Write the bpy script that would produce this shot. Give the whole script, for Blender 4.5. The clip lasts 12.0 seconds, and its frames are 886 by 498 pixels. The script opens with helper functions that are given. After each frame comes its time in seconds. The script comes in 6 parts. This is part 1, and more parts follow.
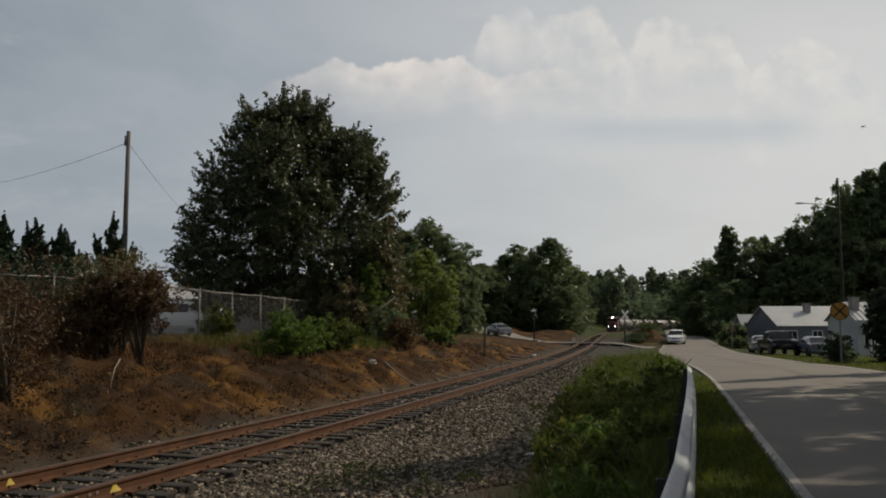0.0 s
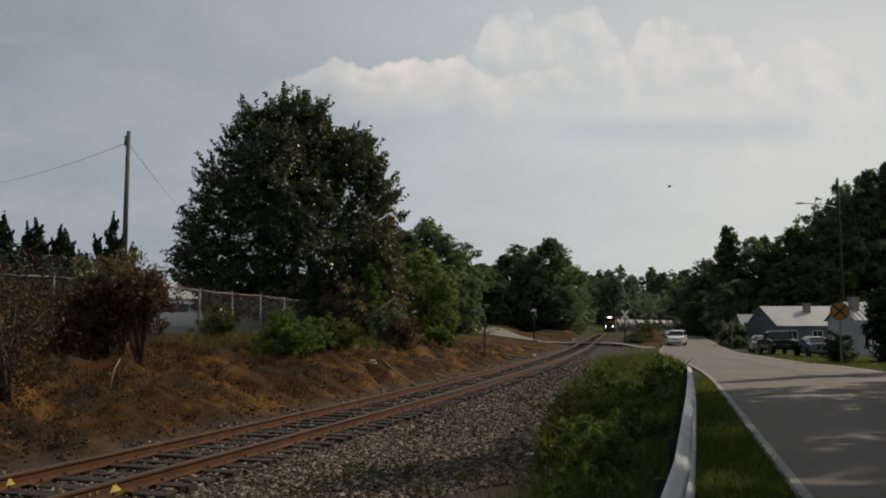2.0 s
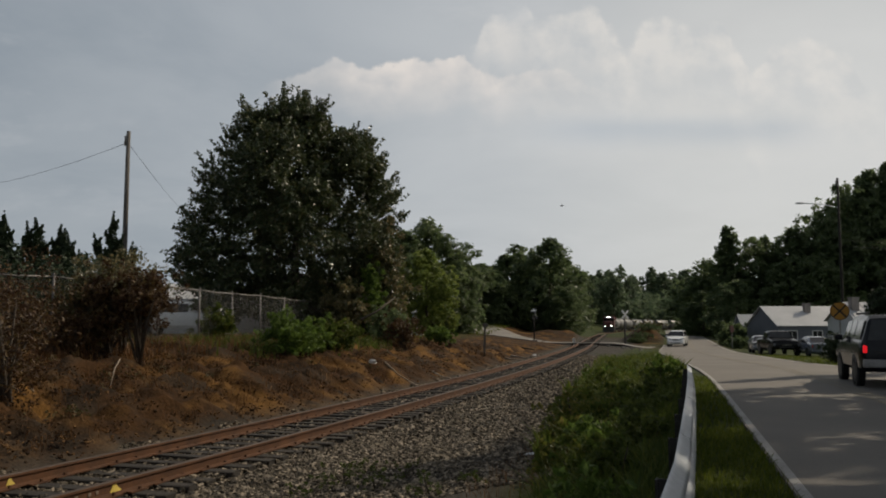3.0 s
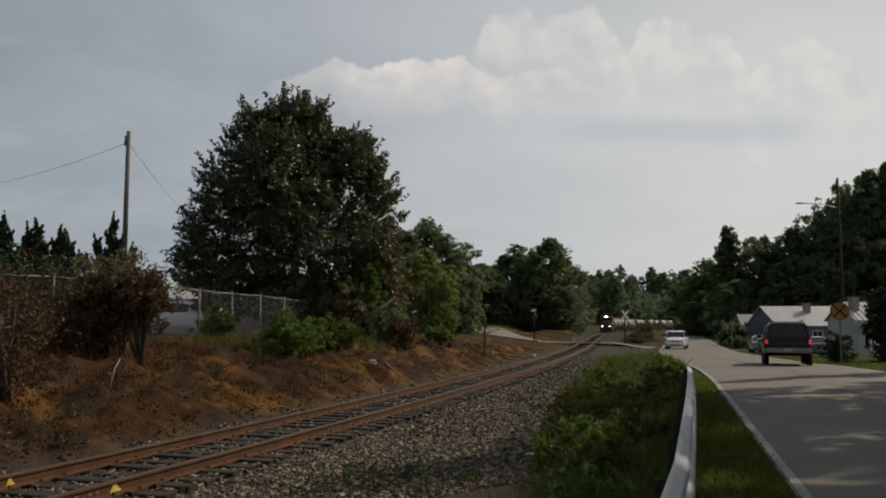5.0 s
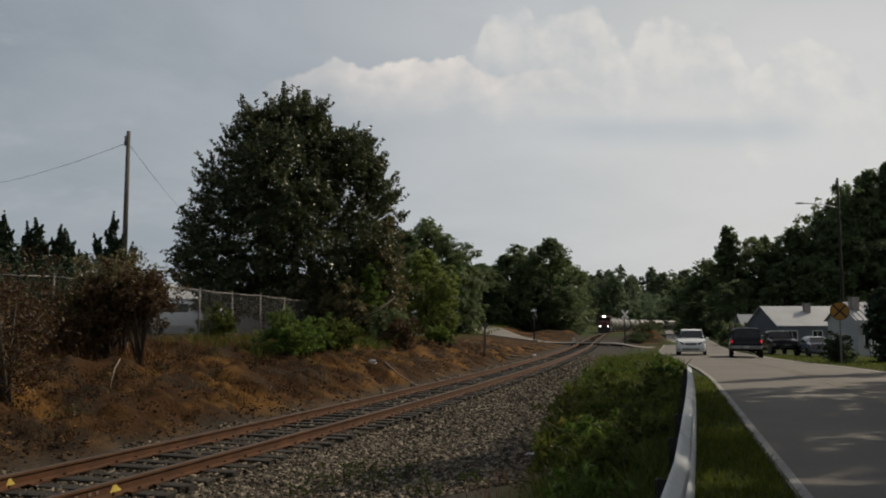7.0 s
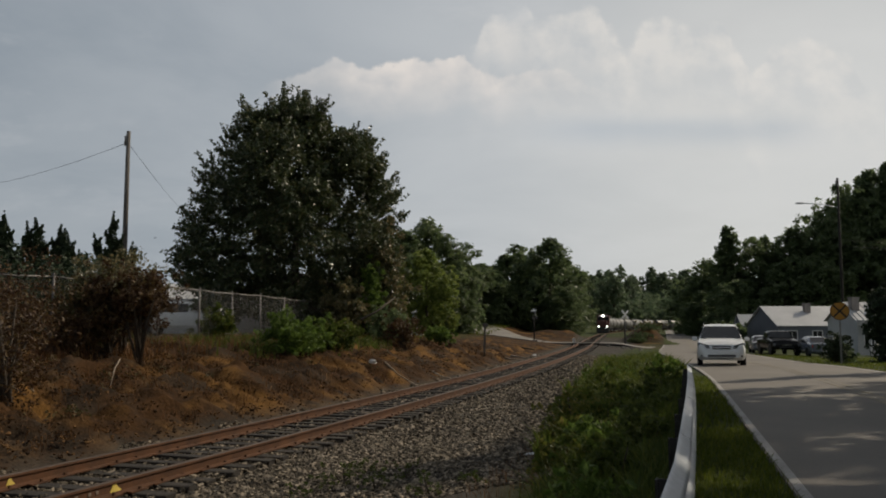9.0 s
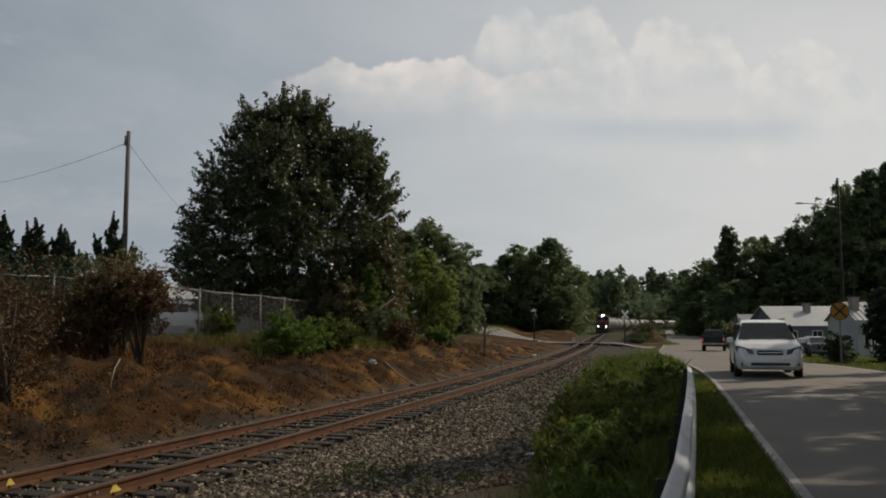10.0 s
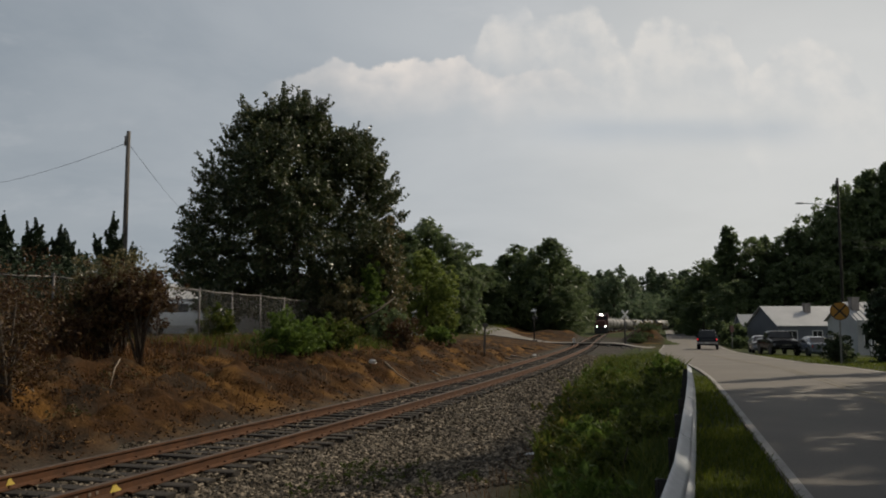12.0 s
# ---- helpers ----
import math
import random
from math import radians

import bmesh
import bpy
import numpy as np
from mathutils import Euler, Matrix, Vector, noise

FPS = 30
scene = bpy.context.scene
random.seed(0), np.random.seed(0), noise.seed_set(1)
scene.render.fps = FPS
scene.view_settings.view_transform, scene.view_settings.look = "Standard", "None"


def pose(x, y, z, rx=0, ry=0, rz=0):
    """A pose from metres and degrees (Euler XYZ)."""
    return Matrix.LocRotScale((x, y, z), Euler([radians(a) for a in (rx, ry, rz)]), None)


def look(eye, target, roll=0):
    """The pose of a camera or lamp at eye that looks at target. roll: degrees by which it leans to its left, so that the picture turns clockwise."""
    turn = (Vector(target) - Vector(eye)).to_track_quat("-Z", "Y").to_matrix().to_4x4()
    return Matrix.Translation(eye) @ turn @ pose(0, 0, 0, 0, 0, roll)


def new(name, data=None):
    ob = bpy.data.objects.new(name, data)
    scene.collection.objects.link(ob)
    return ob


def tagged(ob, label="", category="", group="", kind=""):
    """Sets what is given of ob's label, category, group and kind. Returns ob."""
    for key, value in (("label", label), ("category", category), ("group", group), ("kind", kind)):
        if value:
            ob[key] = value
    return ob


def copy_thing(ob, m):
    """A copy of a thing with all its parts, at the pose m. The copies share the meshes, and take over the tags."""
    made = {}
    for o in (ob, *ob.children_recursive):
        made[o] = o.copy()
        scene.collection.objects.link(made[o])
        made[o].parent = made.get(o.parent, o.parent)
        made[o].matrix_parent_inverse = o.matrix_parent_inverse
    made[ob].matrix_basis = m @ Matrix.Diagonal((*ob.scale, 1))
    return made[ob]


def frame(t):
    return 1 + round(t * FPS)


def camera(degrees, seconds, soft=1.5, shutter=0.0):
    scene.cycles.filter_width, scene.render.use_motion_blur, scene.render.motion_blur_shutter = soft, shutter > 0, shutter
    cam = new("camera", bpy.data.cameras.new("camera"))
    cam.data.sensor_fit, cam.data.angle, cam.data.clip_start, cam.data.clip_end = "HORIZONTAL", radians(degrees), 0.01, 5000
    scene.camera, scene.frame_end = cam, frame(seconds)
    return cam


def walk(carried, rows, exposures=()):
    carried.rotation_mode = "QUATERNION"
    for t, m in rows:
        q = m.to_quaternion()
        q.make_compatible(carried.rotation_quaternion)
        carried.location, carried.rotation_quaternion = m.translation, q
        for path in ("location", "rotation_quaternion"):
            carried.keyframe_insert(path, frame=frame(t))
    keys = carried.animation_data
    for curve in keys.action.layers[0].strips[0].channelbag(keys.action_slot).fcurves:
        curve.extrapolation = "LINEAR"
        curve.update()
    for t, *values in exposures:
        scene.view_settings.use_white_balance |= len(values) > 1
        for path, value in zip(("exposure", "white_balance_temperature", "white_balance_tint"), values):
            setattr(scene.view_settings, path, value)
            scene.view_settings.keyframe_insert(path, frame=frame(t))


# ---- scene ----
cam = camera(55.8, 12.0, soft=1.9)
CAM = look((0, 0, 1.55), (0, 100, 1.55 + 9.19), 0)
walk(cam, [(0.0, CAM), (12.0, CAM)])

# ---- world and sun ----
SUN_AZ, SUN_EL = 58.0, 37.0


def make_world():
    w = bpy.data.worlds.new("world")
    scene.world = w
    w.use_nodes = True
    nt = w.node_tree
    nt.nodes.clear()
    N, L = nt.nodes.new, nt.links.new
    out, bg = N("ShaderNodeOutputWorld"), N("ShaderNodeBackground")
    sky = N("ShaderNodeTexSky")
    sky.sky_type, sky.sun_disc = "NISHITA", False
    sky.sun_elevation, sky.sun_rotation = radians(SUN_EL), radians(SUN_AZ)
    sky.air_density, sky.dust_density, sky.ozone_density = 1.0, 3.0, 1.0
    dim = N("ShaderNodeVectorMath")
    dim.operation = "SCALE"
    dim.inputs["Scale"].default_value = 0.035
    L(sky.outputs["Color"], dim.inputs[0])
    tc = N("ShaderNodeTexCoord")
    sep = N("ShaderNodeSeparateXYZ")
    L(tc.outputs["Generated"], sep.inputs[0])

    def math_node(op, a, b, clamp=False):
        m = N("ShaderNodeMath")
        m.operation, m.use_clamp = op, clamp
        for i, v in enumerate((a, b)):
            if isinstance(v, (int, float)):
                m.inputs[i].default_value = v
            else:
                L(v, m.inputs[i])
        return m.outputs[0]

    def ramp(value, stops):
        r = N("ShaderNodeValToRGB")
        r.color_ramp.interpolation = "EASE"
        while len(r.color_ramp.elements) < len(stops):
            r.color_ramp.elements.new(0.5)
        for e, (p, c) in zip(r.color_ramp.elements, stops):
            e.position, e.color = p, (*c, 1)
        L(value, r.inputs[0])
        return r.outputs[0]

    def mix(f, a, b):
        m = N("ShaderNodeMix")
        m.data_type = "RGBA"
        for s, v in ((m.inputs[0], f), (m.inputs[6], a), (m.inputs[7], b)):
            if isinstance(v, (int, float)):
                s.default_value = v
            elif isinstance(v, tuple):
                s.default_value = (*v, 1)
            else:
                L(v, s)
        return m.outputs[2]

    # cloud deck, stretched towards the horizon
    zz = math_node("ADD", math_node("MAXIMUM", sep.outputs["Z"], 0.0), 0.16)
    cx, cy = math_node("DIVIDE", sep.outputs["X"], zz), math_node("DIVIDE", sep.outputs["Y"], zz)
    comb = N("ShaderNodeCombineXYZ")
    L(cx, comb.inputs[0]), L(cy, comb.inputs[1])
    n1 = N("ShaderNodeTexNoise")
    n1.inputs["Scale"].default_value, n1.inputs["Detail"].default_value, n1.inputs["Roughness"].default_value = 1.1, 7, 0.55
    n1.inputs["Distortion"].default_value = 0.4
    L(comb.outputs[0], n1.inputs["Vector"])
    veil = ramp(n1.outputs["Fac"], [(0.30, (0, 0, 0)), (0.68, (1, 1, 1))])
    haze = ramp(sep.outputs["Z"], [(0.0, (.9, .9, .9)), (0.40, (.8, .8, .8)), (0.78, (.10, .10, .10))])
    warm = ramp(math_node("ADD", sep.outputs["X"], 0.5), [(0.0, (0.285, 0.33, 0.375)), (0.30, (0.37, 0.41, 0.45)), (0.50, (0.485, 0.515, 0.54)), (0.85, (0.61, 0.62, 0.61))])
    base = mix(haze, dim.outputs[0], warm)
    pale = mix(0.35, warm, (0.70, 0.70, 0.70))
    c1 = mix(math_node("MULTIPLY", math_node("MULTIPLY", veil, haze), 0.5), base, pale)

    # directions as slopes: u to the right, v up, both per unit of distance ahead
    ahead = math_node("MAXIMUM", math_node("ABSOLUTE", sep.outputs["Y"], 0.0), 0.2)
    u, v = math_node("DIVIDE", sep.outputs["X"], ahead), math_node("DIVIDE", sep.outputs["Z"], ahead)
    flat = N("ShaderNodeCombineXYZ")
    L(u, flat.inputs[0]), L(v, flat.inputs[1])
    u01 = math_node("ADD", math_node("MULTIPLY", u, 0.8333), 0.5)

    def fractal(scale, detail, rough, shift=(0, 0, 0), stretch=(1, 1, 1)):
        a = N("ShaderNodeVectorMath")
        a.operation = "MULTIPLY_ADD"
        a.inputs[1].default_value, a.inputs[2].default_value = stretch, shift
        L(flat.outputs[0], a.inputs[0])
        n = N("ShaderNodeTexNoise")
        n.inputs["Scale"].default_value, n.inputs["Detail"].default_value, n.inputs["Roughness"].default_value = scale, detail, rough
        L(a.outputs[0], n.inputs["Vector"])
        return n.outputs["Fac"]

    puffs, puffs_up = fractal(12, 6, 0.54), fractal(12, 6, 0.54, (-.010, -.018, 0))
    lit = math_node("ADD", math_node("MULTIPLY", math_node("SUBTRACT", puffs, puffs_up), 4.5), 0.5, True)
    wob = math_node("MULTIPLY", math_node("SUBTRACT", puffs, 0.5), 0.085)
    soft = fractal(5, 5, 0.6, (4, 2, 0), (1, 2.2, 1))

    def bank(below, tops, fade, strength, side, shade, colour):
        """A cumulus bank: heads along a line of slopes, brightest at the sunlit rim, fading downwards."""
        top = ramp(u01, [((a / 1.2 + .5), (b, b, b)) for a, b in tops])
        h = math_node("SUBTRACT", math_node("ADD", top, wob), v)
        edge = ramp(math_node("MULTIPLY", h, 1 / fade), [(0.0, (0, 0, 0)), (0.10, (.85, .85, .85)), (0.28, (.70, .72, .72)), (0.6, (.35, .35, .35)), (1.0, (0, 0, 0))])
        where = ramp(u01, [((a / 1.2 + .5), (b, b, b)) for a, b in side])
        f = math_node("MULTIPLY", math_node("MULTIPLY", edge, where), strength)
        return mix(f, below, mix(lit, shade, colour))

    # pale high veil on the sunny side, then a dull streak, then the banks from back to front
    glare = math_node("MULTIPLY", ramp(u01, [(0.42, (0, 0, 0)), (0.75, (1, 1, 1))]), ramp(v, [(0.02, (.25,) * 3), (0.16, (.45,) * 3), (0.24, (1,) * 3), (0.34, (.8,) * 3), (0.42, (.25,) * 3)]))
    c2 = mix(math_node("MULTIPLY", glare, math_node("MULTIPLY", soft, 0.75)), c1, (0.70, 0.695, 0.68))
    c2 = bank(c2, [(-.10, .34), (.035, .35), (.06, .385), (.10, .405), (.118, .375), (.15, .388), (.19, .39), (.205, .368), (.225, .35), (.25, .37), (.30, .368), (.345, .378), (.36, .345), (.378, .31), (.41, .345), (.44, .36), (.47, .35), (.50, .335), (.52, .30), (.58, .27)], .15, .62, [(.02, 0), (.055, 1), (.30, .85), (.50, .75), (.54, .2)], (0.54, 0.555, 0.565), (0.82, 0.77, 0.71))
    c2 = bank(c2, [(-.26, .27), (-.20, .305), (-.135, .322), (-.095, .315), (-.06, .318), (-.03, .326), (.0, .322), (.028, .332), (.052, .318), (.10, .312), (.3, .30)], .075, .85, [(-.24, 0), (-.15, .6), (-.11, 1), (.045, 1), (.10, .5), (.24, 0)], (0.60, 0.585, 0.575), (0.84, 0.765, 0.70))
    dull = math_node("MULTIPLY", ramp(v, [(0.205, (0, 0, 0)), (0.238, (1, 1, 1)), (0.262, (0, 0, 0))]), ramp(u01, [(0.55, (0, 0, 0)), (0.66, (1, 1, 1)), (0.82, (1, 1, 1)), (0.90, (0, 0, 0))]))
    c2 = mix(math_node("MULTIPLY", dull, math_node("MULTIPLY", soft, 1.1)), c2, (0.43, 0.475, 0.52))
    wisps = ramp(soft, [(0.56, (0, 0, 0)), (0.74, (1, 1, 1))])
    c2 = mix(math_node("MULTIPLY", math_node("MULTIPLY", wisps, haze), 0.22), c2, (0.62, 0.62, 0.63))
    L(c2, bg.inputs["Color"])
    bg.inputs["Strength"].default_value = 1.0
    L(bg.outputs[0], out.inputs[0])


make_world()
sun = new("sun", bpy.data.lights.new("sun", "SUN"))
sun.data.energy, sun.data.angle, sun.data.color = 2.9, radians(0.6), (1.0, 0.865, 0.675)
_az, _el = radians(SUN_AZ), radians(SUN_EL)
sun.matrix_world = look((math.sin(_az) * math.cos(_el) * 80, math.cos(_az) * math.cos(_el) * 80, math.sin(_el) * 80), (0, 0, 0))
scene.view_settings.exposure = 0.0

# ---- materials ----
def shader(name):
    m = bpy.data.materials.new(name)
    m.use_nodes = True
    nt = m.node_tree
    return m, nt, nt.nodes["Principled BSDF"], nt.nodes.new, nt.links.new


def two_scale(nt, a, b, big=0.6, fine=14.0, low=0.35, high=0.68, coords="Object"):
    """Colour that varies between a and b at two scales; returns the colour socket and the fine noise socket."""
    N, L = nt.nodes.new, nt.links.new
    tc = N("ShaderNodeTexCoord")
    n1, n2 = N("ShaderNodeTexNoise"), N("ShaderNodeTexNoise")
    for n, s, d in ((n1, big, 4), (n2, fine, 6)):
        n.inputs["Scale"].default_value, n.inputs["Detail"].default_value = s, d
        L(tc.outputs[coords], n.inputs["Vector"])
    add = N("ShaderNodeMath")
    add.operation = "MULTIPLY_ADD"
    add.inputs[1].default_value = 0.55
    half = N("ShaderNodeMath")
    half.operation = "MULTIPLY"
    half.inputs[1].default_value = 0.45
    L(n2.outputs["Fac"], half.inputs[0])
    L(n1.outputs["Fac"], add.inputs[0]), L(half.outputs[0], add.inputs[2])
    r = N("ShaderNodeValToRGB")
    r.color_ramp.elements[0].position, r.color_ramp.elements[0].color = low, (*a, 1)
    r.color_ramp.elements[1].position, r.color_ramp.elements[1].color = high, (*b, 1)
    L(add.outputs[0], r.inputs[0])
    return r.outputs[0], n2.outputs["Fac"]


def surface(name, a, b, rough=0.7, metal=0.0, big=0.6, fine=14.0, bump=0.2, depth=0.01, coords="Object", **more):
    m, nt, p, N, L = shader(name)
    col, fac = two_scale(nt, a, b, big, fine, coords=coords)
    L(col, p.inputs["Base Color"])
    p.inputs["Roughness"].default_value, p.inputs["Metallic"].default_value = rough, metal
    if bump:
        bp = N("ShaderNodeBump")
        bp.inputs["Strength"].default_value, bp.inputs["Distance"].default_value = bump, depth
        L(fac, bp.inputs["Height"]), L(bp.outputs[0], p.inputs["Normal"])
    for k, v in more.items():
        p.inputs[k.replace("_", " ").title()].default_value = v
    return m


def leafy(name, a, b, c, through_light=0.3, rough=0.55, gloss=0.25):
    """Leaves: each island its own shade between three colours, a part of the light goes through."""
    m, nt, p, N, L = shader(name)
    g = N("ShaderNodeNewGeometry")
    r = N("ShaderNodeValToRGB")
    r.color_ramp.elements[0].color, r.color_ramp.elements[1].color = (*a, 1), (*c, 1)
    r.color_ramp.elements.new(0.55).color = (*b, 1)
    L(g.outputs["Random Per Island"], r.inputs[0])
    L(r.outputs[0], p.inputs["Base Color"])
    p.inputs["Roughness"].default_value = rough
    p.inputs["Specular IOR Level"].default_value = gloss
    t, mx = N("ShaderNodeBsdfTranslucent"), N("ShaderNodeMixShader")
    L(r.outputs[0], t.inputs["Color"])
    mx.inputs[0].default_value = through_light
    L(p.outputs[0], mx.inputs[1]), L(t.outputs[0], mx.inputs[2])
    L(mx.outputs[0], nt.nodes["Material Output"].inputs["Surface"])
    return m


def glow(name, colour, strength):
    m, nt, p, N, L = shader(name)
    p.inputs["Base Color"].default_value = (*colour, 1)
    p.inputs["Emission Color"].default_value, p.inputs["Emission Strength"].default_value = (*colour, 1), strength
    return m


def ground_material():
    m, nt, p, N, L = shader("ground_soil_gravel_grass")
    dirt, f1 = two_scale(nt, (0.011, 0.0066, 0.0032), (0.075, 0.037, 0.014), 0.9, 15.0)
    ochre, f4 = two_scale(nt, (0.060, 0.029, 0.0075), (0.20, 0.104, 0.029), 1.6, 19.0)
    grey, f5 = two_scale(nt, (0.012, 0.0085, 0.0055), (0.066, 0.044, 0.027), 1.1, 21.0)
    tcp = N("ShaderNodeTexCoord")
    blots = []
    for sc, lo, hi in ((0.55, .50, .63), (0.8, .50, .60)):
        n = N("ShaderNodeTexNoise")
        n.inputs["Scale"].default_value, n.inputs["Detail"].default_value = sc, 5
        L(tcp.outputs["Object"], n.inputs["Vector"])
        r = N("ShaderNodeMapRange")
        r.inputs["From Min"].default_value, r.inputs["From Max"].default_value = lo, hi
        L(n.outputs["Fac"], r.inputs["Value"])
        blots.append(r.outputs[0])
    gravel, f2 = two_scale(nt, (0.024, 0.021, 0.017), (0.085, 0.077, 0.065), 1.5, 26.0)
    grass, f3 = two_scale(nt, (0.018, 0.028, 0.007), (0.06, 0.075, 0.018), 0.4, 20.0)

    def attr(n):
        a = N("ShaderNodeAttribute")
        a.attribute_name = n
        return a.outputs["Fac"]

    def mix(f, a, b):
        x = N("ShaderNodeMix")
        x.data_type = "RGBA"
        L(f, x.inputs[0]), L(a, x.inputs[6]), L(b, x.inputs[7])
        return x.outputs[2]

    dirt = mix(blots[1], dirt, grey)
    dirt = mix(blots[0], dirt, ochre)
    c = mix(attr("gravel"), dirt, gravel)
    c = mix(attr("grass"), c, grass)
    L(c, p.inputs["Base Color"])
    p.inputs["Roughness"].default_value = 0.95
    p.inputs["Specular IOR Level"].default_value = 0.1
    b = N("ShaderNodeBump")
    b.inputs["Strength"].default_value, b.inputs["Distance"].default_value = 0.6, 0.06
    L(f1, b.inputs["Height"]), L(b.outputs[0], p.inputs["Normal"])
    return m


M_GROUND = ground_material()
M_ASPHALT = surface("worn_asphalt", (0.115, 0.103, 0.089), (0.185, 0.167, 0.145), 0.85, big=0.25, fine=40, bump=0.25, depth=0.006)
M_PAINT = surface("road_paint_white", (0.20, 0.19, 0.175), (0.40, 0.385, 0.36), 0.7, big=2, fine=30)
M_YELLOW = surface("road_paint_yellow", (0.13, 0.115, 0.09), (0.20, 0.17, 0.115), 0.8, big=2, fine=30)
M_RUST = surface("rusted_rail_steel", (0.045, 0.017, 0.005), (0.115, 0.044, 0.013), 0.9, 0.0, big=3, fine=40, bump=0.3, depth=0.004)
M_RAILTOP = surface("worn_rail_head", (0.042, 0.024, 0.014), (0.085, 0.053, 0.036), 0.7, 0.1, big=2, fine=40, bump=0.05)
M_TIE = surface("weathered_tie_wood", (0.008, 0.0065, 0.005), (0.038, 0.031, 0.024), 0.95, big=1.5, fine=18, bump=0.5, depth=0.01)
M_GALV = surface("galvanised_steel", (0.33, 0.355, 0.385), (0.47, 0.495, 0.525), 0.5, 0.35, big=1.5, fine=20, bump=0.05)
M_GALV_OLD = surface("dull_galvanised_pipe", (0.22, 0.21, 0.20), (0.38, 0.37, 0.36), 0.6, 0.4, big=2, fine=20, bump=0.1)
M_WOODPOLE = surface("weathered_pole_wood", (0.07, 0.063, 0.056), (0.15, 0.138, 0.125), 0.9, big=1, fine=16, bump=0.4)
M_BARK = surface("bark", (0.035, 0.027, 0.02), (0.10, 0.08, 0.06), 0.95, big=1.5, fine=12, bump=0.8, depth=0.03)
M_LEAF_BIG = leafy("leaves_shade_tree", (0.028, 0.044, 0.015), (0.050, 0.070, 0.023), (0.11, 0.105, 0.046), 0.3, 0.38, 0.5)
M_LEAF_DARK = leafy("leaves_dark_wood", (0.075, 0.11, 0.05), (0.115, 0.16, 0.065), (0.16, 0.20, 0.085), 0.6, 0.45, 0.6)
# paler and bluer than the dark wood: distance haze put into the leaf colour
M_LEAF_FAR = leafy("leaves_far_wood_hazed", (0.085, 0.125, 0.07), (0.115, 0.16, 0.085), (0.155, 0.195, 0.11), 0.6, 0.45, 0.6)
M_LEAF_LIGHT = leafy("leaves_young_tree", (0.11, 0.15, 0.035), (0.165, 0.215, 0.05), (0.25, 0.29, 0.075), 0.55)
M_LEAF_CYP = leafy("juniper_scales", (0.02, 0.034, 0.018), (0.03, 0.048, 0.024), (0.05, 0.07, 0.03), 0.1)
M_LEAF_BROWN = leafy("browned_leaves", (0.035, 0.019, 0.010), (0.08, 0.041, 0.018), (0.13, 0.088, 0.033), 0.25)
M_LEAF_MIX = leafy("browning_vine_leaves", (0.07, 0.075, 0.03), (0.13, 0.12, 0.05), (0.26, 0.20, 0.10), 0.45, 0.35, 0.6)
M_LEAF_OLIVE = leafy("olive_leaves", (0.05, 0.05, 0.02), (0.085, 0.08, 0.03), (0.14, 0.10, 0.045), 0.25)
M_VINE = leafy("vine_leaves", (0.060, 0.10, 0.018), (0.10, 0.16, 0.028), (0.17, 0.24, 0.055), 0.5)
M_WEED = leafy("weed_blades", (0.045, 0.070, 0.011), (0.080, 0.112, 0.018), (0.15, 0.155, 0.033), 0.5)
M_LEAF_WEED = leafy("yellowing_weed_leaves", (0.07, 0.095, 0.016), (0.125, 0.14, 0.028), (0.24, 0.20, 0.05), 0.5)
M_GRASS = leafy("lawn_blades", (0.065, 0.09, 0.010), (0.105, 0.135, 0.017), (0.155, 0.17, 0.028), 0.5)
# darker copy of the weed blades, with shade put into the colour
M_DARKWEED = leafy("shaded_weed_blades", (0.045, 0.065, 0.015), (0.075, 0.10, 0.02), (0.11, 0.13, 0.03), 0.4)
M_STRAW = leafy("dry_grass", (0.085, 0.038, 0.015), (0.15, 0.072, 0.028), (0.22, 0.13, 0.055), 0.3)

# ---- lines of the plan: x as a function of y ----
def line(pts, a=-60.0, b=520.0, step=0.5, smooth=15):
    ys = np.arange(a, b, step)
    py, px = np.array([p[0] for p in pts], float), np.array([p[1] for p in pts], float)
    xs = np.interp(ys, py, px)
    k = np.ones(2 * smooth + 1) / (2 * smooth + 1)
    for _ in range(2):
        pad = np.concatenate([2 * xs[0] - xs[smooth:0:-1], xs, 2 * xs[-1] - xs[-2:-smooth - 2:-1]])
        xs = np.convolve(pad, k, "valid")
    return ys, xs


TRACK = line([(-70.0, -31.59), (-20.0, -14.79), (0.0, -8.07), (5.0, -6.36), (10.0, -4.71), (15.0, -3.14), (20.0, -1.62), (25.0, -0.16), (30.0, 1.24), (40.0, 3.9), (50.0, 6.4), (60.0, 8.77), (70.0, 11.04), (80.0, 13.26), (120.0, 21.22), (185.0, 34.8), (216.0, 41.4), (247.0, 49.4), (270.0, 56.0), (290.0, 63.0), (310.0, 72.5), (330.0, 85.0), (355.0, 103.0), (390.0, 128.0), (430.0, 163.0), (540.0, 270.0)])
ROAD = line([(-70, -14.2), (0, 4.33), (10, 7.0), (14, 8.1), (20, 9.8), (26, 11.4), (32, 12.85), (43.5, 15.2), (66, 19.9), (95, 28), (134, 38.8), (180, 51.0), (231, 64.3), (270, 75.0), (300, 84.5), (340, 104), (380, 134), (430, 182), (540, 300)])
RAIL_TOP, TIE_TOP = -0.28, -0.45
GAUGE = 1.51
ROAD_HALF = 3.3


def at(lin, y):
    return np.interp(y, lin[0], lin[1])


def slope(lin, y):
    return (at(lin, y + 0.6) - at(lin, y - 0.6)) / 1.2


def dist(lin, x, y):
    """Signed distance to a line, positive to its right."""
    s = slope(lin, y)
    return (x - at(lin, y)) / np.sqrt(1 + s * s)


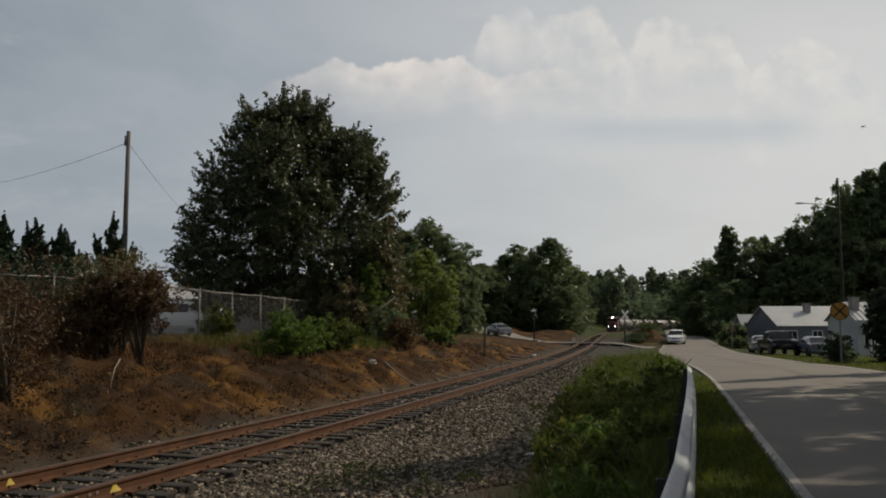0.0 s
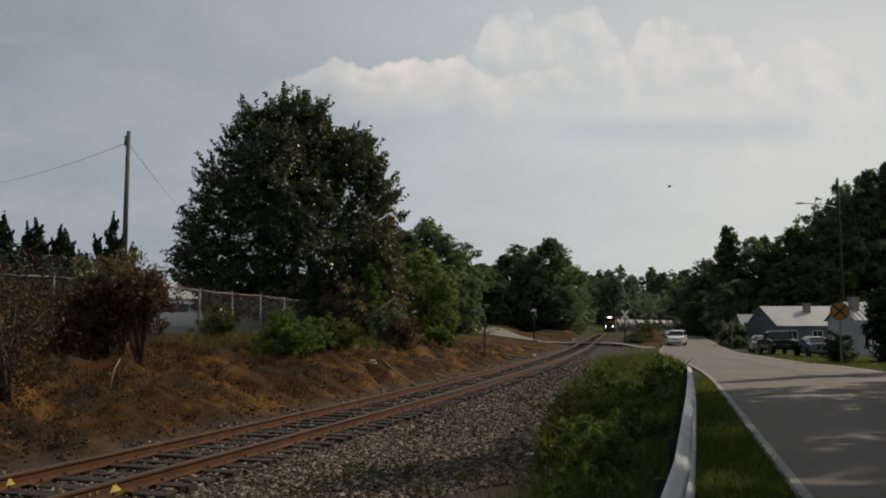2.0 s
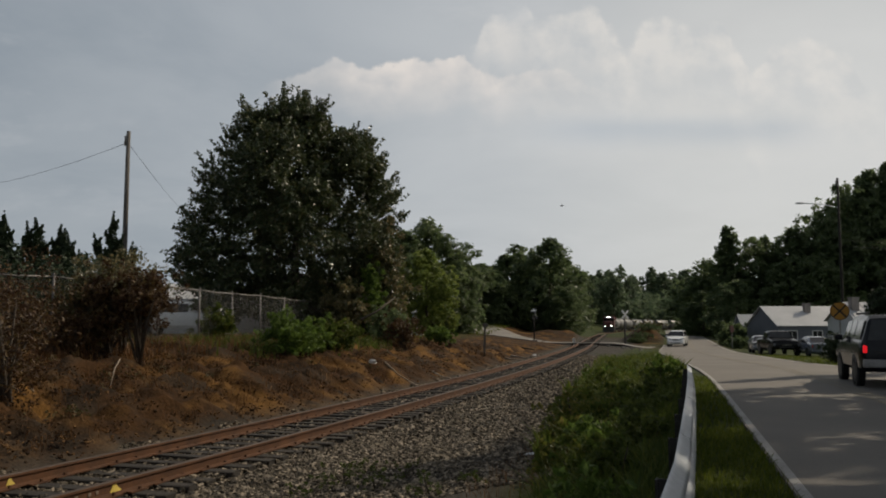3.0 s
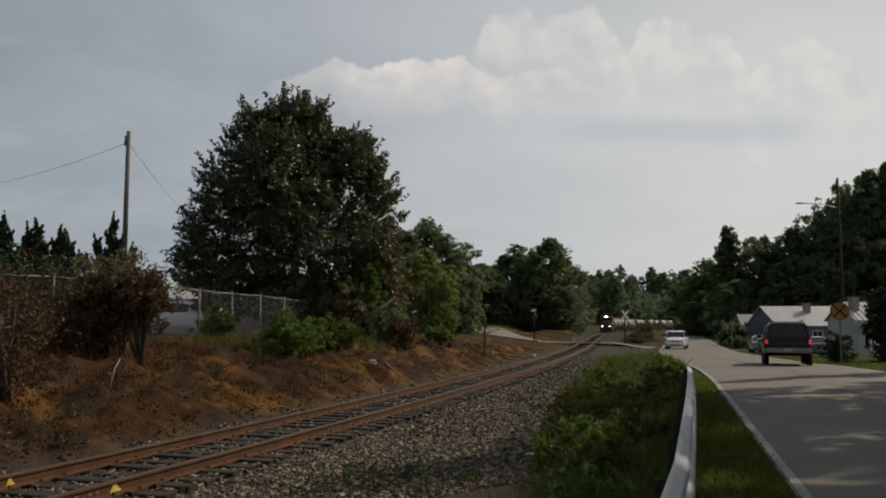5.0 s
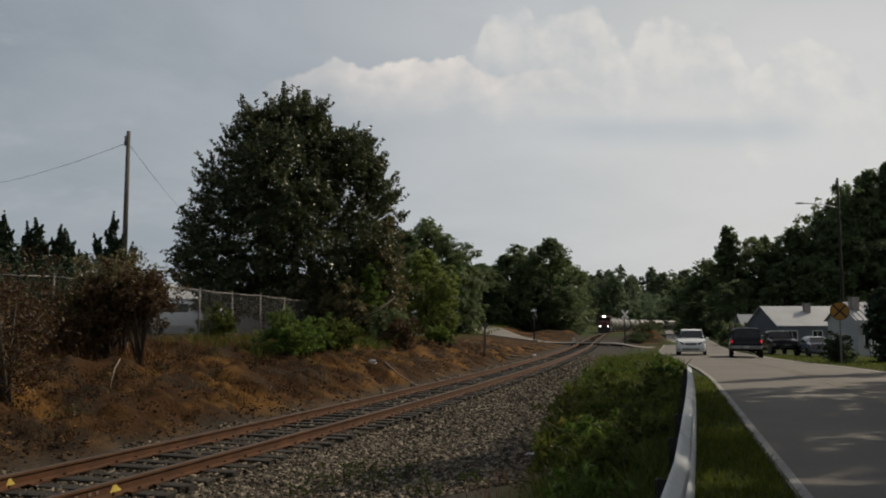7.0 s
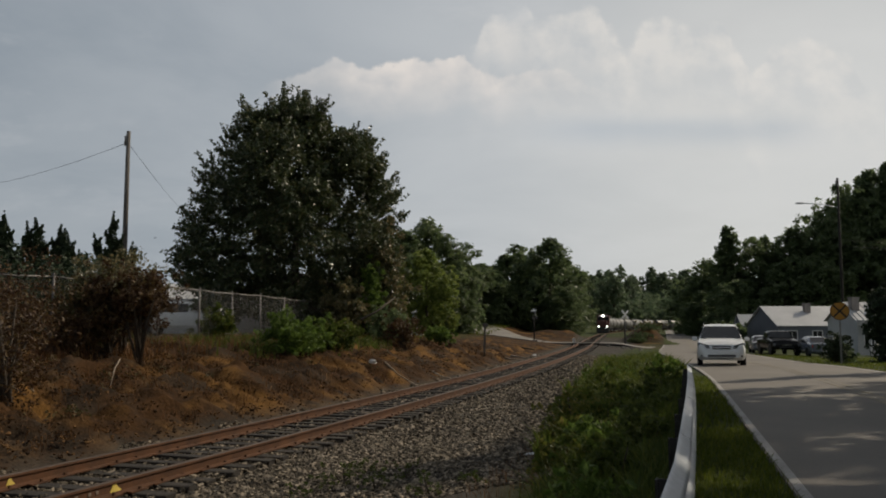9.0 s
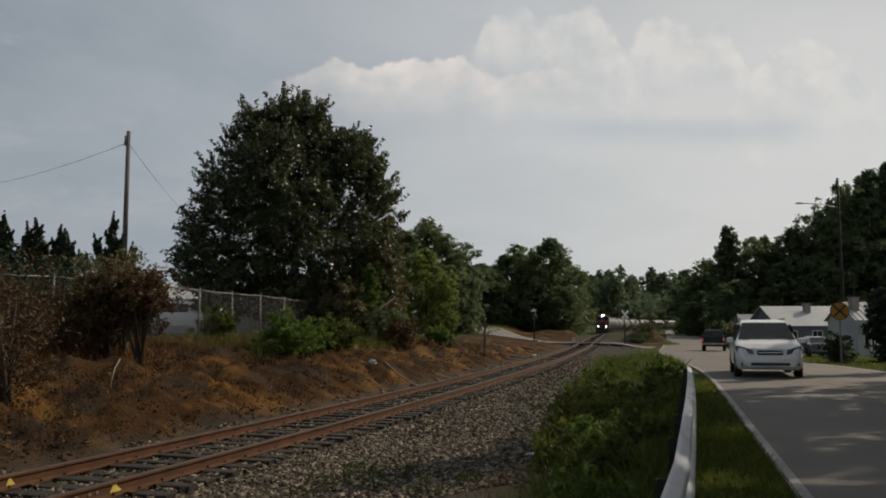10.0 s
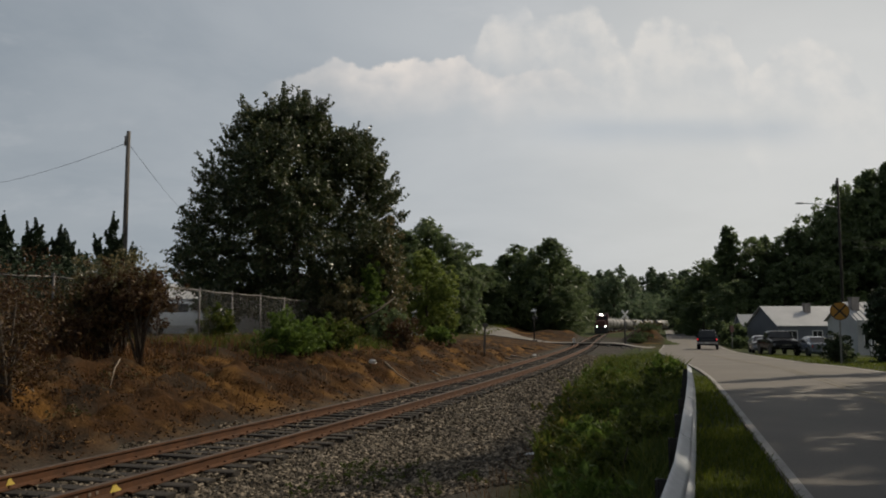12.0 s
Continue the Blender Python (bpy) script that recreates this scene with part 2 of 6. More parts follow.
def beside(lin, y, off):
    """The point at the distance off to the right of the line's point at y."""
    s = slope(lin, y)
    n = np.sqrt(1 + s * s)
    return at(lin, y) + off / n, y - off * s / n


def ease(x, a, b):
    t = np.clip((x - a) / (b - a), 0, 1)
    return t * t * (3 - 2 * t)


def road_z(y):
    """The road dips beyond the guard rail and climbs again far off."""
    return np.interp(y, [-60, 24, 30, 36, 43, 55, 75, 92, 130, 180, 231, 330, 520], [0, 0, -.04, -.12, -.28, -.41, -.64, -.74, -.55, -.22, .0, .2, .2])


def ground_z(x, y):
    """The height of the ground, without its fine roughness."""
    x, y = np.asarray(x, float), np.asarray(y, float)
    yc = np.clip(y, -55, 515)
    dt, dr = dist(TRACK, x, yc), dist(ROAD, x, yc)
    left = np.interp(-dt, [0, 1.5, 2.0, 3.0, 4.3, 7.2, 10, 40], [-.52, -.53, -.55, -.12, .36, .86, 1.0, 1.1])
    left_far = np.interp(-dt, [0, 1.5, 2.5, 6, 11, 25, 60], [-.52, -.5, -.46, -.1, .40, 1.45, 1.7])
    k = ease(y, 42, 75)
    left = left * (1 - k) + left_far * k
    left = left + .95 * ease(y, 101, 126) * ease(-dt, 8, 13) * (1 - ease(-dt, 30, 60))
    gap = np.maximum(dt - dr - 1.8 - 3.9, 0.5)
    u = np.clip((dt - 1.7) / gap, 0, 1)
    mid = -.54 + u * (.49 + road_z(yc)) - .16 * np.sin(u * math.pi) * (1 - ease(y, 60, 85))
    right = np.interp(dr, [3.2, 4.0, 10, 22, 60], [-.03, -.06, -.22, -.58, -.65]) + road_z(yc)
    z = np.where(dt < 0, left, np.where(dr < 3.2, mid, right))
    z = np.where(np.abs(dr) < 3.9, np.minimum(z, road_z(yc) - .045), z)
    # dirt heaps beyond the crossing
    for hx, hy, rx, ry, h in ((27.0, 112, 1.7, 6.0, 2.3), (24.9, 109, 1.6, 3.0, 1.2), (15.5, 121, 3.0, 5.0, 1.1), (18.5, 140, 2.6, 8.0, 1.0), (18.6, 124, 1.6, 5.0, 1.0)):
        z = z + h * np.exp(-((x - hx) / rx) ** 2 - ((y - hy) / ry) ** 2)
    flat = ease(np.abs(x - 30) + np.abs(y - 150), 500, 900)
    return z * (1 - flat) - .3 * flat


def gz(x, y):
    return float(ground_z(x, y))


# ---- mesh helpers ----
def mesh_of(name, verts, faces, material=None, smooth=False):
    me = bpy.data.meshes.new(name)
    me.from_pydata([tuple(v) for v in verts], [], [tuple(f) for f in faces])
    if material:
        me.materials.append(material)
    if smooth:
        me.polygons.foreach_set("use_smooth", [True] * len(me.polygons))
    me.update()
    return me


def part(name, data, material, parent, label=""):
    """Links a bmesh or mesh as one object under a thing."""
    if isinstance(data, bmesh.types.BMesh):
        me = bpy.data.meshes.new(name)
        data.to_mesh(me)
        data.free()
    else:
        me = data
    if material and not me.materials:
        me.materials.append(material)
    ob = new(name, me)
    ob.parent = parent
    return tagged(ob, label)


def thing(name, label, category, group="", kind="", m=None):
    ob = new(name)
    ob.empty_display_size = 0.2
    if m is not None:
        ob.matrix_basis = m
    return tagged(ob, label, category, group, kind)


def box(bm, x0, x1, y0, y1, z0, z1, bevel=0.0):
    r = bmesh.ops.create_cube(bm, size=1.0)
    for v in r["verts"]:
        v.co = Vector((x0 + (v.co.x + .5) * (x1 - x0), y0 + (v.co.y + .5) * (y1 - y0), z0 + (v.co.z + .5) * (z1 - z0)))
    if bevel:
        es = list({e for v in r["verts"] for e in v.link_edges})
        bmesh.ops.bevel(bm, geom=es, offset=bevel, segments=2, affect="EDGES", profile=0.6)
    return bm


def boxes(*specs, bevel=0.0):
    bm = bmesh.new()
    for s in specs:
        box(bm, *s, bevel=bevel)
    return bm


def tube(path, radius, sides=8, name="tube", material=None, caps=True):
    """A round bar along a list of points; radius a number or a list."""
    P = [Vector(p) for p in path]
    verts, faces = [], []
    for i, p in enumerate(P):
        d = (P[min(i + 1, len(P) - 1)] - P[max(i - 1, 0)]).normalized()
        a = d.cross(Vector((0, 0, 1)) if abs(d.z) < 0.9 else Vector((1, 0, 0))).normalized()
        b = d.cross(a)
        r = radius[i] if isinstance(radius, (list, tuple)) else radius
        for k in range(sides):
            t = 2 * math.pi * k / sides
            verts.append(p + a * (r * math.cos(t)) + b * (r * math.sin(t)))
    for i in range(len(P) - 1):
        for k in range(sides):
            faces.append((i * sides + k, i * sides + (k + 1) % sides, (i + 1) * sides + (k + 1) % sides, (i + 1) * sides + k))
    if caps:
        faces.append(tuple(range(sides - 1, -1, -1)))
        faces.append(tuple(range((len(P) - 1) * sides, len(P) * sides)))
    return mesh_of(name, verts, faces, material, True)


def sweep(name, lin, ys, profile, material, closed=True, z=0.0, zfun=None, smooth=False):
    """Sweeps a profile of (offset to the right, height) along a line of the plan."""
    verts, faces, n = [], [], len(profile)
    for y in ys:
        zz = z + (zfun(y) if zfun else 0.0)
        for off, h in profile:
            px, py = beside(lin, y, off)
            verts.append((float(px), float(py), zz + h))
    m = n if closed else n - 1
    for i in range(len(ys) - 1):
        for k in range(m):
            a, b = i * n + k, i * n + (k + 1) % n
            faces.append((a, b, b + n, a + n))
    return mesh_of(name, verts, faces, material, smooth)


# ---- ground, one sheet to the horizon ----
def axis(parts):
    out = []
    for a, b, s in parts:
        out += list(np.arange(a, b, s))
    return np.array(out)


def make_ground():
    xs = axis([(-3000, -300, 300), (-300, -60, 15), (-60, -16, 1.2), (-16, 10, 0.16), (10, 30, 0.5), (30, 90, 1.5), (90, 300, 14), (300, 3001, 300)])
    ys = axis([(-600, -60, 60), (-60, 2, 2.5), (2, 34, 0.16), (34, 60, 0.4), (60, 150, 0.9), (150, 420, 5), (420, 700, 28), (700, 5000, 430)])
    X, Y = np.meshgrid(xs, ys)
    Z = ground_z(X, Y)
    yc = np.clip(Y, -55, 515)
    dt, dr = dist(TRACK, X, yc), dist(ROAD, X, yc)
    near = (Y > -5) & (Y < 150) & (X > -60) & (X < 90)
    calm = 1 - ease(Y, 70, 88)
    bank = ease(-dt, 1.9, 3.0) * (1 - ease(-dt, 9, 16)) * near * calm
    rough = np.zeros_like(Z)
    soft = np.zeros_like(Z)
    for i, j in zip(*np.nonzero(near)):
        p = Vector((X[i, j], Y[i, j], 0))
        soft[i, j] = noise.noise(p * 0.9)
        if bank[i, j] > 0.02:
            rough[i, j] = .24 * noise.noise(p * 0.7) + .24 * noise.noise(p * 1.9) + .15 * noise.noise(p * 4.3) - .30 * max(0, noise.noise(p * 2.7 + Vector((7, 3, 0))) - .25)
    along = X * .96 + Y * .28
    gully = np.sin(along * 2.3 + 1.7 * np.sin(Y * .9) + soft * 2.5)
    rough = rough - .16 * np.maximum(gully, 0) ** 2 * ease(-dt, 2.2, 3.2) * (1 - ease(-dt, 4.8, 6.2))
    Z = Z + rough * bank + .03 * soft * near * (np.abs(dr) > 3.9) * (dt > 1.8)
    # weights of gravel and grass
    edge = soft * 0.9
    gravel = (1 - ease(dt + edge * .8, 4.6, 6.2)) * ease(dt, -2.6, -1.7) * (Y < 400)
    strip = ease(dr + edge * .3, -6.6, -5.4) * (dr < 0) * (dt > 3)
    lawn = ease(dr, 3.1, 3.4)
    upper = ease(-dt + edge * 2, 9.5, 13) * .55
    far = ease(Y, 130, 165)
    heap = np.zeros_like(Z)
    for hx, hy, r in ((26.6, 112, 7), (14.5, 118, 9), (20, 140, 10), (18, 98, 7)):
        heap = np.maximum(heap, np.exp(-((X - hx) / r) ** 2 - ((Y - hy) / (r * 1.6)) ** 2))
    grass = np.clip(np.maximum(np.maximum(strip, lawn), np.maximum(upper, far)) - 1.2 * heap * (dr < -3), 0, 1)
    gravel = gravel * (1 - far)
    ny, nx = X.shape
    verts = np.stack([X, Y, Z], -1).reshape(-1, 3)
    idx = np.arange(ny * nx).reshape(ny, nx)
    faces = np.stack([idx[:-1, :-1], idx[:-1, 1:], idx[1:, 1:], idx[1:, :-1]], -1).reshape(-1, 4)
    me = bpy.data.meshes.new("ground")
    me.from_pydata(verts.tolist(), [], faces.tolist())
    me.polygons.foreach_set("use_smooth", [True] * len(me.polygons))
    for n, v in (("gravel", gravel), ("grass", grass)):
        me.attributes.new(n, "FLOAT", "POINT").data.foreach_set("value", v.reshape(-1).astype(np.float32))
    me.materials.append(M_GROUND)
    me.update()
    tagged(new("ground", me), "red clay bank, grey gravel apron and green verge", "ground", kind="structure")


make_ground()

# ---- road ----
road_ys = np.concatenate([np.arange(-50, 100, 1.0), np.arange(100, 480, 4.0)])
road = sweep("road", ROAD, road_ys, [(-3.08, -.010), (-3.08, -.10), (ROAD_HALF, -.10), (ROAD_HALF, -.012), (0, .03)], M_ASPHALT, zfun=lambda y: float(road_z(y)))
tagged(new("road", road), "worn grey asphalt two-lane road", "road", kind="structure")
for off, w, m, nm in ((-3.0, .10, M_PAINT, "white edge line"), (3.0, .12, M_PAINT, "white edge line"), (-.12, .1, M_YELLOW, "faded yellow centre line"), (.12, .1, M_YELLOW, "faded yellow centre line")):
    h = .03 * (1 - abs(off) / ROAD_HALF) - .012 * abs(off) / ROAD_HALF + .006
    me = sweep("road_marking", ROAD, road_ys[road_ys < 260], [(off - w / 2, h - .003), (off + w / 2, h - .003), (off + w / 2, h), (off - w / 2, h)], m, zfun=lambda y: float(road_z(y)))
    tagged(new("road_marking", me), nm + " painted on the asphalt", "road marking", kind="structure")


# ---- railway track ----
def make_track():
    root = thing("railway_track", "rusty single railway track on wooden ties", "railway track", kind="structure")
    ys = np.concatenate([np.arange(-20, 120, 1.0), np.arange(120, 500, 3.0)])
    foot = [(-.07, -.17), (.07, -.17), (.07, -.155), (.012, -.135), (.012, -.045), (.036, -.036), (.036, -.008), (-.036, -.008), (-.036, -.036), (-.012, -.045), (-.012, -.135), (-.07, -.155)]
    top = [(-.036, -.0075), (.036, -.0075), (.03, 0), (-.03, 0)]
    for s in (-1, 1):
        rail = part("rail", sweep("rail", TRACK, ys, [(s * GAUGE / 2 + o, h) for o, h in foot], M_RUST, z=RAIL_TOP), None, root, "rust-brown steel rail")
        part("rail_head", sweep("rail_head", TRACK, ys, [(s * GAUGE / 2 + o, h) for o, h in top], M_RAILTOP, z=RAIL_TOP), None, rail, "dull worn running surface")
    rng = random.Random(4)
    kinds = []
    for k in range(4):
        bm = boxes((-1.29, 1.29, -.11, .11, -.17, 0), bevel=.012)
        for v in bm.verts:
            v.co += Vector((rng.uniform(-.015, .015), rng.uniform(-.012, .012), rng.uniform(-.01, .004)))
        me = bpy.data.meshes.new("tie")
        bm.to_mesh(me)
        bm.free()
        me.materials.append(M_TIE)
        kinds.append(me)
    plate = boxes((-.1, .1, -.16, .16, 0, .016), (-.08, -.05, -.05, -.02, .01, .05), (.05, .08, .02, .05, .01, .05))
    plate_me = bpy.data.meshes.new("tie_plate")
    plate.to_mesh(plate_me)
    plate.free()
    plate_me.materials.append(M_RUST)
    y, n = 4.0, 0
    far_v, far_f = [], []
    while y < 190:
        s = float(slope(TRACK, y))
        a = -math.degrees(math.atan(s)) + rng.uniform(-1.2, 1.2)
        m = pose(float(at(TRACK, y)) + rng.uniform(-.05, .05), y, TIE_TOP + rng.uniform(-.012, .008), 0, 0, a)
        if n < 150:
            o = new("tie", rng.choice(kinds))
            o.parent, o.matrix_basis = root, m
            if y < 40:
                for sg in (-1, 1):
                    q = new("tie_plate", plate_me)
                    q.parent, q.matrix_basis = o, pose(sg * GAUGE / 2, 0, .002)
        else:
            b = len(far_v)
            far_v += [m @ v.co for v in kinds[0].vertices]
            far_f += [[b + i for i in p.vertices] for p in kinds[0].polygons]
        y += (.5 + rng.uniform(-.03, .03)) / math.sqrt(1 + s * s)
        n += 1
    tagged(part("tie_row", mesh_of("tie_row", far_v, far_f, M_TIE), None, root), kind="stuff")


make_track()


def scatter_mesh(name, pts, proto_v, proto_f, scale, material, rng, squash=.7, spin="all"):
    """Joins many turned and sized copies of small prototypes at points, as one mesh."""
    n = len(pts)
    kinds = len(proto_v)
    which = rng.integers(0, kinds, n)
    verts, faces, base = [], [], 0
    for k in range(kinds):
        P = pts[which == k]
        S = scale[which == k]
        m = len(P)
        V = np.array(proto_v[k])
        if spin == "all":
            q = rng.normal(size=(m, 4))
            q /= np.linalg.norm(q, axis=1)[:, None]
        else:
            a = rng.uniform(0, math.pi, m)
            q = np.stack([np.cos(a), 0 * a, 0 * a, np.sin(a)], 1)
        w, x, y, z = q.T
        R = np.stack([np.stack([1 - 2 * (y * y + z * z), 2 * (x * y - z * w), 2 * (x * z + y * w)], -1),
                      np.stack([2 * (x * y + z * w), 1 - 2 * (x * x + z * z), 2 * (y * z - x * w)], -1),
                      np.stack([2 * (x * z - y * w), 2 * (y * z + x * w), 1 - 2 * (x * x + y * y)], -1)], 1)
        W = np.einsum("nij,vj->nvi", R, V) * S[:, None, None]
        W[:, :, 2] *= squash
        W += P[:, None, :]
        nv = len(V)
        verts.append(W.reshape(-1, 3))
        for f in proto_f[k]:
            faces.append((np.array(f)[None, :] + base + (np.arange(m) * nv)[:, None]))
        base += m * nv
    V = np.concatenate(verts)
    me = bpy.data.meshes.new(name)
    me.from_pydata(V.tolist(), [], [t for f in faces for t in f.tolist()])
    me.materials.append(material)
    return me


# ---- trees ----
def leaf_arrays(centres, radii, per, size, rng, droop=0.0, flat=0.8, order=0.0):
    """Corners and faces of folded leaves in clumps round centres; order turns them outwards and up."""
    n = len(centres) * per
    C = np.repeat(centres, per, 0)
    R = np.repeat(radii, per)
    d = rng.normal(size=(n, 3))
    d /= np.linalg.norm(d, axis=1)[:, None]
    r = rng.uniform(0.25, 1.0, n) ** .6
    P = C + d * (r * R)[:, None] * np.array([1, 1, flat])
    P[:, 2] -= droop * rng.uniform(0, 1, n) * R
    a = rng.normal(size=(n, 3))
    if order:
        out = C - np.array([C[:, 0].mean(), C[:, 1].mean(), C[:, 2].min()])
        out /= np.maximum(np.linalg.norm(out, axis=1), 1e-6)[:, None]
        face = d * .4 + out * .5 + np.array([0, 0, .35]) + rng.normal(size=(n, 3)) * (1 - order)
        a = np.cross(face, a)
        a /= np.linalg.norm(a, axis=1)[:, None]
        b = np.cross(face, a)
    else:
        a /= np.linalg.norm(a, axis=1)[:, None]
        b = np.cross(a, rng.normal(size=(n, 3)))
    b /= np.linalg.norm(b, axis=1)[:, None]
    s = size * rng.uniform(.6, 1.35, n)[:, None]
    c = np.cross(a, b)
    V = np.stack([P - a * s, P + b * s * .5 + c * s * .15, P + a * s, P - b * s * .5 + c * s * .15], 1).reshape(-1, 3)
    i = np.arange(n)[:, None] * 4
    return V, np.concatenate([i + np.array([[0, 1, 2]]), i + np.array([[0, 2, 3]])])


def leaves_mesh(name, centres, radii, per, size, rng, material, droop=0.0, flat=0.8, order=0.0):
    """Clumps of small folded leaves round centres."""
    V, F = leaf_arrays(centres, radii, per, size, rng, droop, flat, order)
    return mesh_of(name, V.tolist(), F.tolist(), material)


def trunk_mesh(rng, height, r0, lobes, name="trunk", limbs=10):
    """A tapered trunk, with limbs that reach into the crown's lobes, as one mesh."""
    bm = bmesh.new()
    pts = [(0, 0, -.3)]
    x = y = 0.0
    for k in range(1, 7):
        x += rng.normal() * .05 * height / 8
        y += rng.normal() * .05 * height / 8
        pts.append((x, y, height * k / 6))
    rad = [r0 * 1.25, r0, r0 * .85, r0 * .7, r0 * .5, r0 * .32, r0 * .12]
    pieces = [(pts, rad)]
    for i in range(limbs):
        c = lobes[i % len(lobes)]
        k = 1 + i % 4
        s = Vector(pts[k])
        e = Vector(c[:3])
        mid = s.lerp(e, .5) + Vector((0, 0, .12 * (e - s).length * rng.uniform(-.3, 1)))
        pieces.append(([s, mid, e], [rad[k] * .5, rad[k] * .3, .02]))
    V, F = [], []
    for p, r in pieces:
        me = tube(p, r, 7)
        b = len(V)
        V += [v.co.copy() for v in me.vertices]
        F += [[b + i for i in q.vertices] for q in me.polygons]
        bpy.data.meshes.remove(me)
    bm.free()
    return mesh_of(name, V, F, M_BARK, True)


def tree_parts(seed, height, width, leaf, n_clumps, per, material, crown_from=.25, shape="round", droop=.2, nl=46, clump=.058, sprays=0, order=.45):
    """Meshes of a trunk and a crown: lobes on limbs, each lobe of many clumps, with gaps between."""
    rng = np.random.default_rng(seed)
    lobes = []
    for i in range(nl):
        f = (i + .5) / nl
        h = crown_from + (1 - crown_from) * f
        if shape == "round":
            w = max(1 - (1.9 * f - .85) ** 2, .02) ** .5
        elif shape == "dome":
            w = max(1 - f ** 3.2, .02) ** .48 * (.86 + .14 * min(1, f / .15))
        elif shape == "cone":
            w = (1 - f) ** .75 * .95 + .08
        else:
            w = max(1 - (1.8 * f - .9) ** 4, .05) ** .5
        a = i * 2.4 + rng.uniform(-.4, .4)
        lr = width * (.10 + .09 * w) * rng.uniform(.85, 1.2) * (16 / nl) ** .25
        rr = max(width / 2 * w - lr * .8, 0) * (1.0 if i % 3 else .5)
        lobes.append((rr * math.cos(a), rr * math.sin(a), height * h - lr * .6 * f, lr))
    L = np.array(lobes)
    which = rng.integers(0, nl, n_clumps)
    d = rng.normal(size=(n_clumps, 3))
    d /= np.linalg.norm(d, axis=1)[:, None]
    r = rng.uniform(.35, 1.05, n_clumps) ** .5
    C = L[which, :3] + d * (r * L[which, 3])[:, None]
    C[:, 2] = np.clip(C[:, 2], height * crown_from * .6, height * 1.02)
    rad = rng.uniform(.55, 1.2, n_clumps) * width * clump
    V, F = leaf_arrays(C, rad, per, leaf, rng, droop, .8, order)
    if sprays:
        # loose twigs that stand out of the crown
        mid = np.array([0, 0, height * (crown_from + .3)])
        out = C - mid
        far = np.linalg.norm(out, axis=1)
        pick = rng.choice(n_clumps, sprays, p=far ** 3 / (far ** 3).sum())
        way = out[pick] / far[pick][:, None] + rng.normal(size=(sprays, 3)) * .35 + np.array([0, 0, .25])
        S = np.concatenate([C[pick] + way * (rad[pick] * .6 + k * .11)[:, None] for k in range(4)])
        V2, F2 = leaf_arrays(S, np.full(len(S), .12), 7, leaf * .85, rng, .3, .8, 0.0)
        F = np.concatenate([F, F2 + len(V)])
        V = np.concatenate([V, V2])
    crown = mesh_of("crown", V.tolist(), F.tolist(), material)
    return trunk_mesh(rng, height * .8, max(.06, height * .022), lobes), crown


def tree(name, meshes, m, label, group="", leaf_label=""):
    root = thing(name, label, "tree", group, m=m)
    part("trunk", meshes[0], None, root)
    part("crown", meshes[1], None, root, leaf_label)
    return root


tree("shade_tree", tree_parts(11, 12.9, 12.3, .105, 3300, 42, M_LEAF_BIG, .10, "dome", nl=90, clump=.036, sprays=1100, order=.25), pose(-8.25, 46, gz(-8.25, 46), 0, 0, 20), "large dark green shade tree with dense round crown behind the fence")
WOOD = [tree_parts(s, h, w, .215, 720, 17, M_LEAF_DARK, .03, sh) for s, h, w, sh in ((21, 12, 8, "round"), (22, 14, 8, "oval"), (23, 11, 9, "round"), (24, 15, 7, "cone"))]
# far trees, with the haze in their leaf colour
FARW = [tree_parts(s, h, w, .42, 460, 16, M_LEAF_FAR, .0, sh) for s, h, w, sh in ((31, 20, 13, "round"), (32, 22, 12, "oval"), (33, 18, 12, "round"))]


def wood_row(name, kinds, ratio0, ratio1, depth, n, h0, h1, seed, label, group, base_h, spread=6.0):
    """A row of trees between two directions (x per depth) at a depth, heights from h0 to h1 along it."""
    rng = random.Random(seed)
    for i in range(n):
        f = (i + rng.uniform(.2, .8)) / n
        d = depth + rng.uniform(-spread, spread)
        x = (ratio0 + (ratio1 - ratio0) * f) * d
        k = rng.randrange(len(kinds))
        s = (h0 + (h1 - h0) * f) / base_h[k] * rng.uniform(.9, 1.08)
        root = tree(name, kinds[k], pose(x, d, gz(x, d) - .1, 0, 0, rng.uniform(0, 360)), label, group)
        root.scale = (s * rng.uniform(.9, 1.1), s * rng.uniform(.9, 1.1), s)


WH, FH = (12, 14, 11, 15), (20, 22, 18)


def wood_tree(kind, ratio, depth, top, width, label, group, name="broadleaf_tree", kinds=None, base=WH):
    """One tree in the direction ratio (x per depth), whose top reaches the height top over the road."""
    kinds = kinds or WOOD
    x = ratio * depth
    z = gz(x, depth) - .1
    root = tree(name, kinds[kind], pose(x, depth, z, 0, 0, kind * 90 + ratio * 700), label, group)
    s = (top - z) / base[kind]
    w = width / (8, 8, 9, 7)[kind] if kinds is WOOD else s
    root.scale = (w, w, s)


